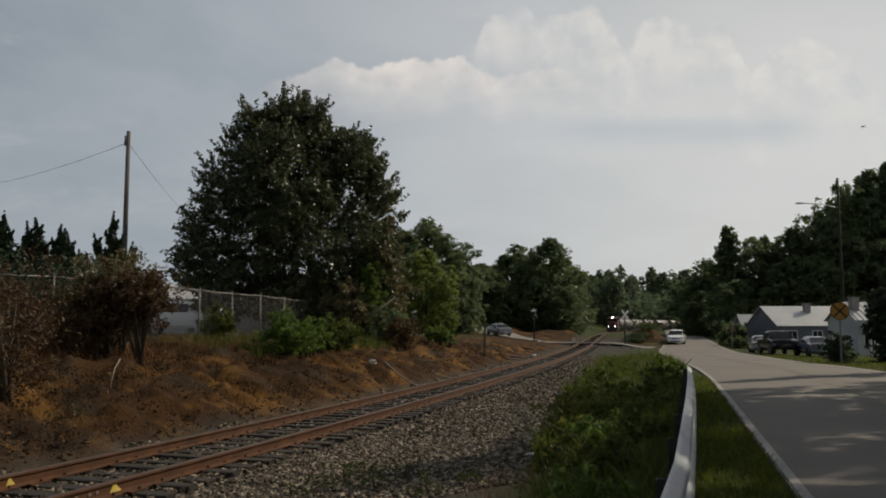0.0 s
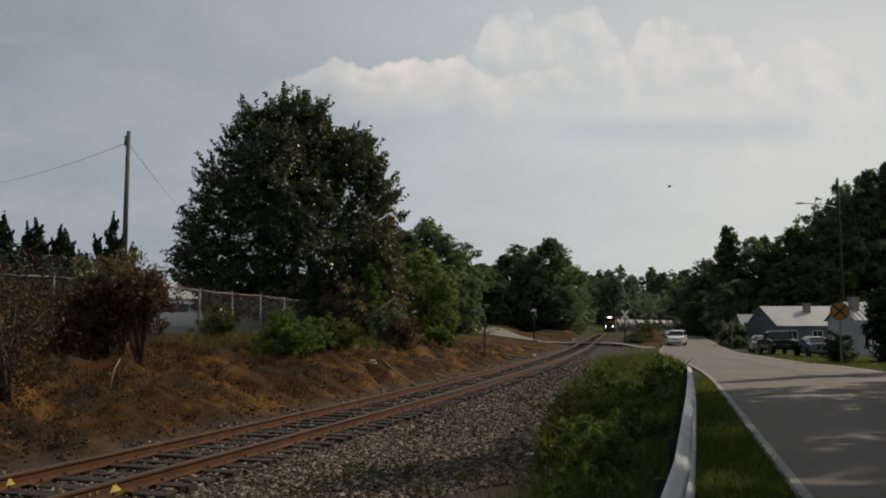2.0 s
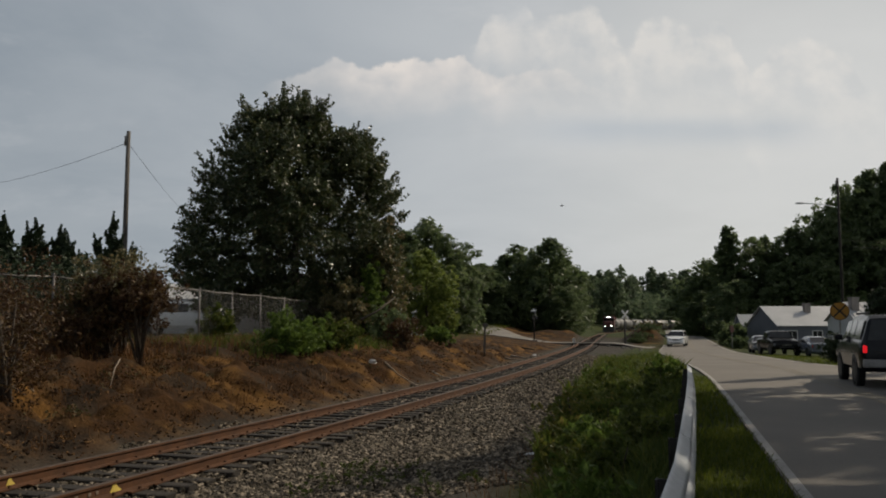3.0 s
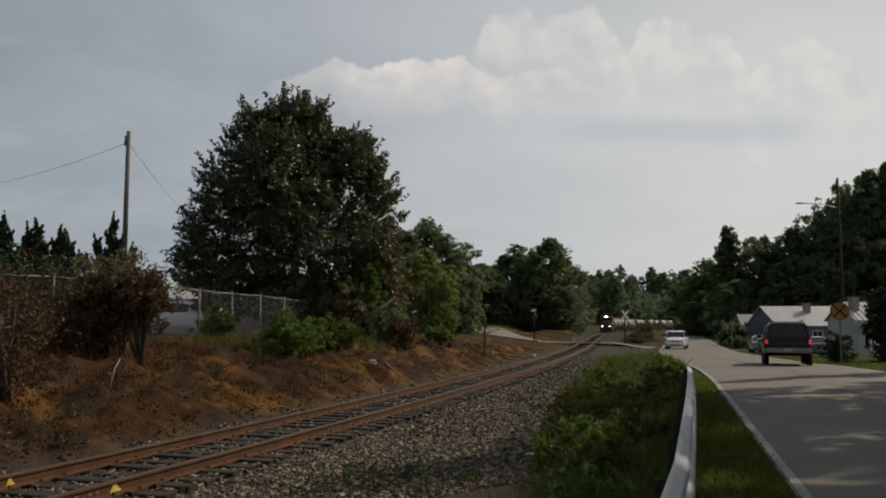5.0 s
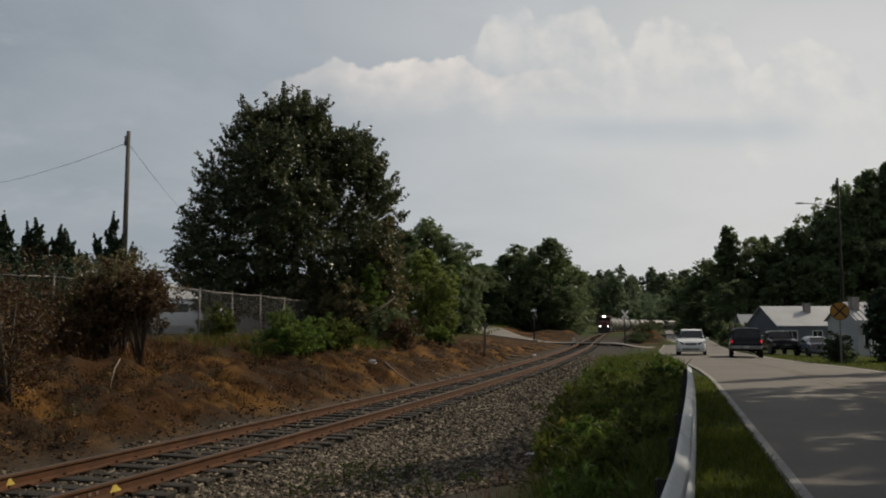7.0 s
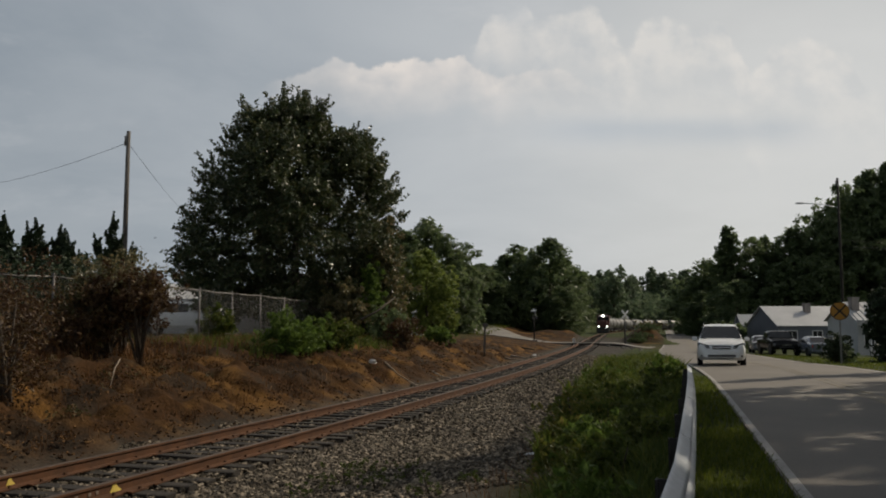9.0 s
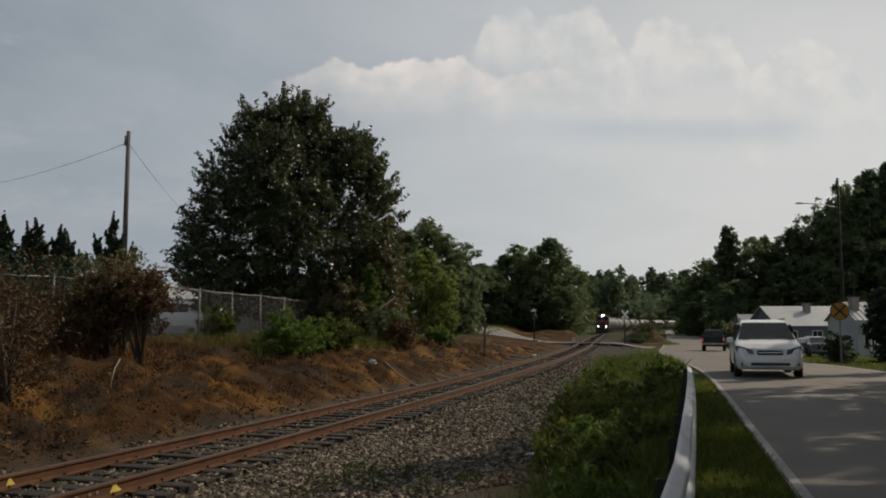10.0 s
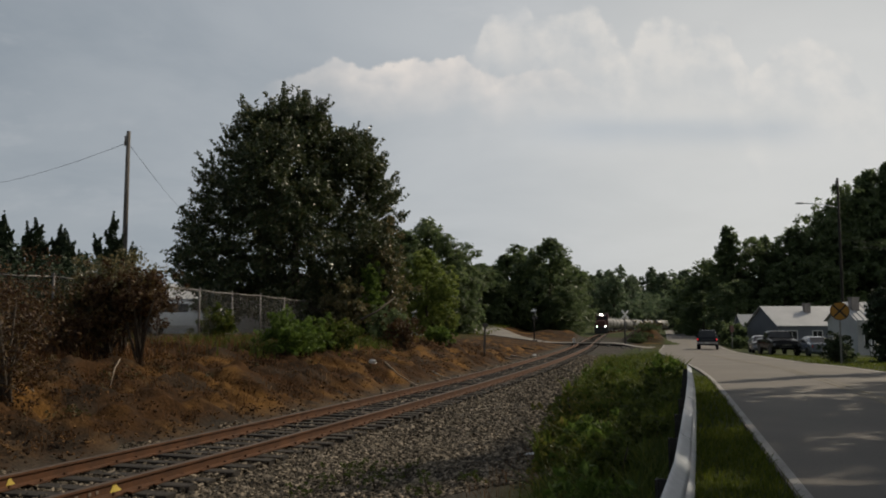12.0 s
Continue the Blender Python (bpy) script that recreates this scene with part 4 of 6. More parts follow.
shrub("brush_pile", -1.9, 39.5, 1.7, 1.5, M_LEAF_BROWN, "heap of dark dead brush", 9, .06, 110, 24, stems=22, low=.0, category="brush pile")
shrub("brush_pile", -2.8, 41.0, 1.8, 1.8, M_LEAF_DARK, "heap of dark tangled brush", 10, .08, 110, 24, stems=18, low=.0, category="brush pile")
for i, (x, y, w, h, m) in enumerate(((-4.3, 43.5, 2.6, 4.6, M_LEAF_BIG), (-3.2, 44.0, 2.8, 6.2, M_LEAF_MIX), (-4.8, 41.5, 2.2, 2.8, M_LEAF_MIX), (-3.7, 42.2, 1.3, 3.6, M_VINE))):
    shrub("vine_covered_sapling", x, y, w, h, m, "sapling overgrown with vines and browning leaves", 40 + i, .09, 190, 34, "saplings by the tree", low=.02, stems=8)
shrub("roadside_plant", 5.25, 19.9, .75, 1.0, M_VINE, "leafy green plant at the guard rail's end", 11, .05, 60, 26)
shrub("roadside_plant", 5.6, 21.5, 1.0, .8, M_WEED, "leafy green plant at the guard rail's end", 12, .05, 60, 26)
shrub("vine_on_guard_rail", 1.15, 6.5, .55, .72, M_VINE, "leafy vine climbing the guard rail post", 13, .045, 40, 16, low=.3)
for i, (x, y, w, h) in enumerate(((2.35, 10.0, .6, .75), (2.9, 12.2, .7, .8), (3.6, 14.5, .7, .8), (4.4, 17.0, .8, .85), (1.65, 8.2, .5, .65))):
    shrub("weed_clump", x, y, w, h, M_DARKWEED, "dark weeds crowding behind the guard rail", 60 + i, .04, 70, 24, "weeds behind the guard rail", low=.0)
for i, (x, y, w, h) in enumerate(((1.5, 8.7, .8, .62), (2.0, 10.6, .9, .7), (2.5, 12.9, .9, .75), (3.3, 15.6, 1.1, .8), (2.4, 14.4, .8, .5), (3.9, 18.6, 1.2, .8), (4.3, 22.0, 1.4, .9), (5.0, 26.0, 1.6, .9), (6.6, 31.0, 1.8, .8))):
    shrub("weed_clump", x, y, w, h, (M_WEED, M_VINE, M_WEED)[i % 3], "tall leafy weeds beside the gravel", 80 + i, .04, 90, 22, "weeds beside the gravel", low=.0)
for i, (x, y, w, h) in enumerate(((-1.35, 11.4, .7, .35), (-.9, 10.9, .6, .3), (-.55, 11.6, .6, .3), (-1.7, 10.6, .6, .28), (-.2, 10.3, .5, .3), (-1.1, 12.4, .5, .25), (.35, 10.9, .5, .22))):
    shrub("gravel_weed", x, y, w, h, M_DARKWEED, "low dark weeds growing through the gravel", 220 + i, .02, 24, 12, "weeds in the gravel", low=.0, stems=5)
for i, (x, y, w, h, m) in enumerate(((2.05, 13.3, .95, .95, M_LEAF_WEED), (1.75, 12.0, .7, .7, M_LEAF_WEED), (2.45, 14.6, .8, .8, M_LEAF_WEED), (1.5, 10.8, .6, .5, M_LEAF_WEED))):
    shrub("leafy_weed", x, y, w, h, m, "tall leafy weed with yellow-green leaves beside the gravel", 240 + i, .055, 60, 10, "leafy weeds", low=.1, stems=12)
shrub("evergreen_bush", 25.5, 48.0, 2.2, 4.4, M_LEAF_CYP, "dense dark evergreen bush beside the drive", 14, .1, 420, 40, low=.0)
shrub("evergreen_bush", 20.2, 43.2, 1.4, 1.6, M_LEAF_CYP, "low dark bush round the sign post", 15, .06, 120, 34, low=.0)
shrub("evergreen_bush", 20.9, 43.9, 1.2, 1.0, M_LEAF_DARK, "low dark bush round the sign post", 17, .06, 90, 30, low=.0)
for i, (x, y, w, h) in enumerate(((33.5, 98, 2.6, 2.3), (38.5, 106, 4, 2.4), (30.0, 86, 1.8, 1.2), (42, 118, 6, 3), (46, 130, 7, 3.5), (55, 150, 8, 4))):
    shrub("roadside_shrub", x, y, w, h, M_LEAF_DARK, "dark green shrub below the roadside trees", 100 + i, .2, 120, 30, "roadside shrubs", low=.0)
for i in range(16):
    d = 131 + (i % 4) * 5
    shrub("undergrowth_shrub", (.035 + .0070 * i) * d, d, 6, 3.0 + (i % 3) * .8, M_LEAF_DARK, "dark undergrowth at the wood's edge", 120 + i, .26, 90, 26, "undergrowth beyond the crossing", low=.0)
for i in range(9):
    d = 92 + (i % 3) * 3
    shrub("undergrowth_shrub", (-.10 + .0125 * i) * d, d, 4.6, 2.6 + (i % 3) * .6, M_LEAF_DARK, "dark undergrowth behind the yard", 150 + i, .2, 90, 26, "undergrowth behind the yard", low=.0)
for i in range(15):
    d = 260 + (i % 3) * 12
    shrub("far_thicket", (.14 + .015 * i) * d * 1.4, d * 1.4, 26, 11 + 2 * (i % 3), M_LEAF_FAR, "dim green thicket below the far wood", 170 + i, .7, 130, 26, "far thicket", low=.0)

for i, (x, y, w, h) in enumerate(((26.2, 108, 3.2, .9), (27.6, 112, 3.4, .9), (25.0, 106, 2.6, .8), (28.2, 116, 3, .9), (24.2, 104.5, 2.4, .7))):
    shrub("heap_weeds", x, y, w, h, M_LEAF_MIX if i % 2 else M_LEAF_DARK, "dull weeds growing on the dirt heap", 200 + i, .12, 70, 22, "weeds on the heap", low=.0)
tree("young_tree", tree_parts(51, 6.6, 5.6, .13, 420, 34, M_LEAF_LIGHT, .12), pose(-1.2, 62, gz(-1.2, 62)), "young light green tree on the open ground")


# ---- twisted junipers ----
def juniper(x, y, seed, body, spires, label):
    """Flame-shaped spires (foot x and z, tip x and z, width) that rise from a dense skirt and end in curved points."""
    rng = np.random.default_rng(seed)
    root = thing("juniper", label, "tree", "twisted junipers", m=pose(x, y, gz(x, y)))
    V, F, C, R = [], [], [], []

    def flame(x0, y0, z0, x1, z1, w, tongues):
        n = int(14 + 30 * (z1 - z0) / 3)
        P = []
        for k in range(n):
            f = k / (n - 1)
            px = x0 + (x1 - x0) * f ** 1.25 + .05 * math.sin(f * 9 + seed + x0 * 5) * (1 - f)
            P.append((px, y0 + .06 * math.sin(f * 7 + x0), z0 + (z1 - z0) * f))
            wd = w * ((1 - f) ** .85 + .02) * (1 + .16 * math.sin(f * 17 + seed * 2 + x0 * 3))
            for _ in range(max(3, int(46 * wd / .5))):
                a, q = rng.uniform(0, 2 * math.pi), wd * rng.uniform(0, 1) ** .5
                C.append((px + q * math.cos(a), P[-1][1] + q * math.sin(a), P[-1][2] + rng.uniform(-.05, .06)))
                R.append(.02 + .10 * wd)
        for k in range(tongues):
            f = .12 + .7 * k / max(tongues - 1, 1)
            q = P[int(f * (n - 1))]
            sd = 1 if (k + seed) % 2 else -1
            ws = w * (1 - f) * .8
            flame(q[0] + sd * ws * .6, q[1], q[2] - .15, q[0] + sd * (ws + .16), q[2] + .5 * (1.25 - f), .07 + .16 * w, 0)
        return P

    for x0, z0, x1, z1, w in spires:
        P = flame(x0, 0, z0, x1, z1, w, 6 if w > .3 else 3)
        me = tube([(x0 * .3, 0, -.2), P[0], P[len(P) // 2]], [.10, .06, .02], 6)
        b = len(V)
        V += [v.co.copy() for v in me.vertices]
        F += [[b + k for k in q.vertices] for q in me.polygons]
        bpy.data.meshes.remove(me)
        flame(x0, 0, .2, x0 + (x1 - x0) * .1, z0 + 1.4, w * 1.25 + body, 4)
    part("trunk", mesh_of("trunk", V, F, M_BARK, True), None, root)
    part("crown", leaves_mesh("crown", np.array(C), np.array(R), 5, .062, rng, M_LEAF_CYP), None, root)


juniper(-17.7, 34.0, 1, .2, [(0, 2.0, -.3, 5.15, .62), (.55, 2.0, .5, 4.0, .22)], "dark twisted juniper with flame-shaped spires")
juniper(-16.26, 34.5, 2, .15, [(-.62, 2.0, -1.02, 4.85, .36), (-.1, 2.0, -.70, 5.0, .52), (.15, 2.0, .40, 4.7, .40)], "dark twisted juniper with three leaning spires")
juniper(-15.25, 34.2, 3, .15, [(.05, 2.0, -.32, 4.5, .60), (.25, 2.2, .58, 3.3, .24)], "dark twisted juniper with a leaning spire")
juniper(-13.5, 34.0, 4, .1, [(0, 2.0, 0, 5.15, .40), (-.1, 2.2, -.78, 4.25, .31), (.1, 2.2, .42, 4.25, .29), (.65, 1.8, .8, 3.9, .38)], "dark twisted juniper with forked spires")


# ---- chain-link fence ----
M_FENCE = surface("dull_brown_fence_steel", (0.10, 0.092, 0.085), (0.22, 0.205, 0.195), .6, .3, big=2, fine=20, bump=.1)

def make_fence():
    root = thing("chain_link_fence", "rusty chain-link fence with pipe rails on top of the bank", "fence")
    rng = random.Random(5)
    pts = [(-11.0, 19.6), (-9.75, 20.9), (-9.18, 22.8)] + [(-8.78 + .4 * i, 25.8 + 3.02 * i) for i in range(8)]
    tops = [2.76 + (.02 if i % 3 else .05) for i in range(len(pts))]
    for (x, y), t in zip(pts, tops):
        z = gz(x, y)
        p = part("post", tube([(0, 0, -.3), (0, 0, t - z + .03)], .033, 8, "post", M_FENCE), None, root)
        p.matrix_basis = pose(x, y, z, rng.uniform(-1.2, 1.2), rng.uniform(-1.2, 1.2), 0)
        cap = part("cap", tube([(0, 0, t - z + .03), (0, 0, t - z + .06), (0, 0, t - z + .085)], [.042, .038, .01], 8, "cap", M_FENCE), None, p)
    for i in range(len(pts) - 1):
        (x0, y0), (x1, y1) = pts[i], pts[i + 1]
        a, b = Vector((x0, y0, tops[i])), Vector((x1, y1, tops[i + 1]))
        part("top_rail", tube([a, a.lerp(b, .5) - Vector((0, 0, .03)), b], .024, 7, "top_rail", M_FENCE), None, root, "grey pipe rail")
        L = math.hypot(x1 - x0, y1 - y0)
        V, F = [], []
        z0 = min(gz(x0, y0), gz(x1, y1)) + .05
        H = tops[i] - z0
        d = (b - a).normalized()
        step, u = .10, -H
        while u < L:
            for sgn in (1, -1):
                u0, u1 = (u, u + H) if sgn == 1 else (u + H, u)
                lo, hi = 0.0, 1.0
                c0, c1 = max(0, min(L, u0)), max(0, min(L, u1))
                if abs(u1 - u0) > 1e-6 and abs(c1 - c0) > .02:
                    t0, t1 = (c0 - u0) / (u1 - u0), (c1 - u0) / (u1 - u0)
                    p0 = Vector((x0 + d.x * c0, y0 + d.y * c0, z0 + H * t0))
                    p1 = Vector((x0 + d.x * c1, y0 + d.y * c1, z0 + H * t1))
                    n = Vector((-d.y, d.x, 0)) * .003
                    up = Vector((0, 0, .0025))
                    k = len(V)
                    V += [p0 - up, p0 + up, p0 + n, p1 - up, p1 + up, p1 + n]
                    F += [(k, k + 1, k + 4, k + 3), (k + 1, k + 2, k + 5, k + 4), (k + 2, k, k + 3, k + 5)]
            u += step
        part("wire_mesh", mesh_of("wire_mesh", V, F, M_FENCE), None, root, "woven wire mesh")
    return root


make_fence()
pipe = thing("fallen_fence_rail", "bent pipe rail hanging off the fence end", "pipe")
part("pipe", tube([(-8.9, 16.6, 2.30), (-9.4, 16.9, 2.10), (-10.1, 17.2, 1.9), (-11.4, 17.5, 1.6), (-12, 17.7, .9)], .024, 7, "pipe", M_FENCE), None, pipe)
part("post", tube([(-8.9, 16.62, .3), (-8.9, 16.62, 2.34)], .03, 7, "post", M_FENCE), None, pipe)



def slab(corners, thick=.012):
    """A thin plate through corner points, thickened to both sides along its normal."""
    P = [Vector(c) for c in corners]
    n = (P[1] - P[0]).cross(P[-1] - P[0]).normalized() * thick / 2
    bm = bmesh.new()
    a, b = [bm.verts.new(p - n) for p in P], [bm.verts.new(p + n) for p in P]
    bm.faces.new(a[::-1]), bm.faces.new(b)
    for i in range(len(P)):
        j = (i + 1) % len(P)
        bm.faces.new((a[i], a[j], b[j], b[i]))
    return bm


# ---- buildings ----
def gable_house(name, label, x0, x1, y0, y1, base, eave, ridge, wall_m, roof_m, group="houses", over=.3, ribs=0.0, axis_x=True, porch=False, windows=()):
    """A house with its ridge along x: walls with thickness, two roof slabs, gables; windows as (x, z0, z1, width) in the front wall."""
    root = thing(name, label, "house", group, m=pose(x0, y0, base))
    L, D, H, R = x1 - x0, y1 - y0, eave - base, ridge - base
    t = .15
    cuts = sorted(windows)
    bm = bmesh.new()
    x = 0.0
    for wx, wz0, wz1, ww in cuts:
        box(bm, x, wx - ww / 2, 0, t, -.4, H)
        box(bm, wx - ww / 2, wx + ww / 2, 0, t, -.4, wz0)
        box(bm, wx - ww / 2, wx + ww / 2, 0, t, wz1, H)
        x = wx + ww / 2
    box(bm, x, L, 0, t, -.4, H)
    part("front_wall", bm, wall_m, root)
    part("back_wall", boxes((0, L, D - t, D, -.4, H)), wall_m, root)
    for xx in (0, L - t):
        bm = bmesh.new()
        vs = [bm.verts.new((xx + dx, yy, zz)) for dx in (0, t) for yy, zz in ((t + .004, -.4), (D - t - .004, -.4), (D - t - .004, H), (D / 2, R - .05), (t + .004, H))]
        bm.faces.new(vs[:5]), bm.faces.new(vs[5:][::-1])
        for k in range(5):
            bm.faces.new((vs[k], vs[(k + 1) % 5], vs[5 + (k + 1) % 5], vs[5 + k]))
        bmesh.ops.recalc_face_normals(bm, faces=bm.faces[:])
        part("gable_wall", bm, wall_m, root)
    rise = R - H
    for s in (0, 1):
        ya, yb = (-over, D / 2) if s == 0 else (D + over, D / 2)
        za = H - rise * over / (D / 2)
        bm = bmesh.new()
        q = [bm.verts.new((xx, yy, zz + dz)) for dz in (.0, .07) for xx, yy, zz in ((-over, ya, za), (L + over, ya, za), (L + over, yb, R), (-over, yb, R))]
        for f in ((0, 1, 2, 3), (4, 5, 6, 7), (0, 1, 5, 4), (1, 2, 6, 5), (2, 3, 7, 6), (3, 0, 4, 7)):
            bm.faces.new([q[i] for i in f])
        bmesh.ops.recalc_face_normals(bm, faces=bm.faces[:])
        roof = part("roof", bm, roof_m, root, "pale metal roof" if ribs else "")
        if ribs:
            rb = bmesh.new()
            v = [rb.verts.new((dx, yy, zz + dz)) for yy, zz in ((ya, za), (yb, R)) for dx, dz in ((-.035, .071), (-.02, .125), (.02, .125), (.035, .071))]
            for a in range(3):
                rb.faces.new((v[a], v[a + 1], v[a + 5], v[a + 4]))
            rb.faces.new(v[:4]), rb.faces.new(v[4:])
            bmesh.ops.recalc_face_normals(rb, faces=rb.faces[:])
            rib_me = bpy.data.meshes.new("rib")
            rb.to_mesh(rib_me)
            rb.free()
            rib_me.materials.append(roof_m)
            k = -over + ribs / 2
            while k < L + over:
                o = new("rib", rib_me)
                o.parent, o.location = roof, (k, 0, 0)
                k += ribs
    for wx, wz0, wz1, ww in cuts:
        w = part("window", boxes((wx - ww / 2 - .06, wx + ww / 2 + .06, -.03, .0, wz0 - .06, wz0), (wx - ww / 2 - .06, wx + ww / 2 + .06, -.03, .0, wz1, wz1 + .06), (wx - ww / 2 - .06, wx - ww / 2, -.03, .0, wz0, wz1), (wx + ww / 2, wx + ww / 2 + .06, -.03, .0, wz0, wz1), (wx - .02, wx + .02, .05, .08, wz0, wz1)), M_WHITE, root, "white framed window")
        part("pane", boxes((wx - ww / 2, wx + ww / 2, .09, .1, wz0, wz1)), M_GLASS, w)
    if porch:
        pr = part("porch_roof", boxes((L * .05, L * .62, -1.7, -.02, H - .55, H - .47), bevel=.01), roof_m, root, "low white porch roof")
        for k in (.08, .33, .59):
            part("porch_post", boxes((L * k - .05, L * k + .05, -1.6, -1.5, -.2, H - .55)), M_WHITE, root)
    return root


def chimney(root, x, y, z0, z1, w, material):
    c = part("chimney", boxes((x - w / 2, x + w / 2, y - w / 2, y + w / 2, z0, z1), (x - w / 2 - .05, x + w / 2 + .05, y - w / 2 - .05, y + w / 2 + .05, z1 - .12, z1 + .002)), material, root)
    return c


h1 = gable_house("farm_house", "blue-grey bungalow with a bright metal roof", 35.9, 45.5, 90, 99.2, -1.0, 1.6, 3.7, M_BLUEGREY, M_METALROOF, over=.2, windows=((1.5, .9, 2.0, 1.0), (4.2, .9, 2.0, 1.0)))
chimney(h1, 4.5, 3.2, 3.4, 5.05, .62, M_BRICK)
h2 = gable_house("white_house", "small white house with a porch and two chimneys", 35.5, 39.9, 72, 77.5, -1.0, 2.1, 3.6, M_SIDING, M_METALROOF, over=.25, ribs=.5, porch=True, windows=((1.0, .8, 1.8, .8), (3.2, .8, 1.8, .8)))
chimney(h2, .55, 1.6, 2.9, 5.05, .65, M_BRICK)
chimney(h2, 2.9, 1.9, 2.9, 4.95, .65, M_BRICK)
gable_house("far_shed", "small far shed with a pale roof", 40.2, 42.4, 113, 116, -1.0, 1.7, 3.05, M_BLUEGREY, M_METALROOF, over=.15)
gable_house("metal_workshop", "long white metal workshop with a ribbed roof behind the fence", -21.5, -13.8, 51, 59, 1.0, 3.15, 4.25, M_SIDING, M_METALROOF, "yard buildings", over=.1, ribs=.42, windows=((4.5, 1.0, 1.7, 1.1),))
gable_house("low_shed", "low white metal shed below the shade tree", -13.0, -6.4, 52, 56, 1.0, 2.45, 2.75, M_SIDING, M_METALROOF, "yard buildings", over=.1, ribs=.42)
gable_house("teal_shed", "pale teal shed behind the young tree", -4.75, -1.9, 75, 79, .9, 2.7, 3.1, M_TEAL, M_METALROOF, "yard buildings", over=.1)

# ---- poles and wires ----
def wire(a, b, sag, r=.012, name="overhead_wire", label="thin sagging overhead wire", group="overhead wires"):
    a, b = Vector(a), Vector(b)
    P = [a.lerp(b, k / 14) - Vector((0, 0, sag * 4 * (k / 14) * (1 - k / 14))) for k in range(15)]
    tagged(new(name, tube(P, r, 5, name, M_DARKPAINT)), label, "wire", group)


# near-black wood: the lamp pole's shade is put into its colour
M_POLE_DARK = surface("darkened_pole_wood", (0.012, 0.010, 0.008), (0.03, 0.026, 0.022), .95, big=1, fine=16, bump=.3)


def utility_pole(x, y, top, label, lamp=False):
    z = gz(x, y)
    root = thing("utility_pole", label, "utility pole", m=pose(x, y, z))
    H = top - z
    part("pole", tube([(0, 0, -.5), (0, 0, H * .5), (0, 0, H)], [.16, .135, .105], 10, "pole", M_POLE_DARK if lamp else M_WOODPOLE), None, root)
    part("insulator", tube([(-.16, 0, H - .75), (-.16, 0, H - .6), (-.16, 0, H - .5)], [.04, .07, .03], 8, "insulator", M_BRICK), None, root)
    part("bracket", boxes((-.22, .0, -.03, .03, H - .8, H - .74), (-.2, -.08, -.05, .05, H - .5, H - .25)), M_GALV_OLD, root)
    if lamp:
        arm = part("lamp_arm", tube([(0, 0, H - 3.0), (-1.2, -.1, H - 2.75), (-2.6, -.2, H - 2.6), (-3.5, -.25, H - 2.6)], .045, 7, "lamp_arm", M_GALV), None, root, "curved grey steel arm")
        bm = bmesh.new()
        bmesh.ops.create_uvsphere(bm, u_segments=12, v_segments=8, radius=1)
        for v in bm.verts:
            v.co = Vector((v.co.x * .52 - 3.9, v.co.y * .2 - .27, v.co.z * (.12 if v.co.z > 0 else .08) + H - 2.6))
        head = part("lamp_head", bm, M_GALV, arm, "oval street lamp head")
    return root


utility_pole(-17.2, 45, 12.15, "tall weathered wooden utility pole in the yard")
wire((-17.3, 45, 11.5), (-42, 75, 14.2), .35)
wire((-17.2, 45, 11.5), (-28, 100, 12.5), .6)
utility_pole(39.2, 82.2, 16.2, "wooden utility pole with a street lamp arm", lamp=True)
wire((39.2, 82.2, 10.0), (60, 84, 10.2), .4)
wire((39.2, 82.2, 9.4), (60, 84, 9.6), .4)

# ---- signs ----
def disc(radius, depth, sides=28, y=0.0, z=0.0, x=0.0):
    bm = bmesh.new()
    r = bmesh.ops.create_cone(bm, cap_ends=True, segments=sides, radius1=radius, radius2=radius, depth=depth)
    bmesh.ops.rotate(bm, verts=bm.verts, cent=(0, 0, 0), matrix=Matrix.Rotation(math.pi / 2, 3, "X"))
    bmesh.ops.translate(bm, verts=bm.verts, vec=(x, y, z))
    return bm


def bar(bm, x0, z0, x1, z1, w, y0, y1):
    """A flat bar in the xz plane between two points."""
    d = Vector((x1 - x0, 0, z1 - z0)).normalized()
    n = Vector((-d.z, 0, d.x)) * w / 2
    a, b = Vector((x0, 0, z0)), Vector((x1, 0, z1))
    vs = [bm.verts.new(p + Vector((0, yy, 0))) for yy in (y0, y1) for p in (a - n, b - n, b + n, a + n)]
    for f in ((0, 1, 2, 3), (7, 6, 5, 4), (0, 4, 5, 1), (1, 5, 6, 2), (2, 6, 7, 3), (3, 7, 4, 0)):
        bm.faces.new([vs[i] for i in f])
    return bm


def advance_sign():
    x, y = 19.86, 42.0
    z = gz(x, y)
    root = thing("railroad_warning_sign", "round yellow railroad warning sign with black cross, shade in its colour", "road sign", m=pose(x, y, z, 0, 0, -12))
    H = 2.29 - z
    part("post", boxes((-.03, .03, .02, .06, -.4, H + .3), (-.045, .045, .03, .05, -.4, H + .3)), M_GALV_OLD, root)
    d = part("disc", disc(.457, .006, 36, 0, H), M_SIGN, root)
    part("border", ring(.45, .425, 36, -.006, H), M_DARKPAINT, d)
    bm = bmesh.new()
    bar(bm, -.29, H - .29, .29, H + .29, .085, -.0075, -.0045)
    part("cross_bar", bm, M_DARKPAINT, d)
    bm = bmesh.new()
    bar(bm, -.29, H + .29, .29, H - .29, .085, -.009, -.0076)
    part("cross_bar", bm, M_DARKPAINT, d)


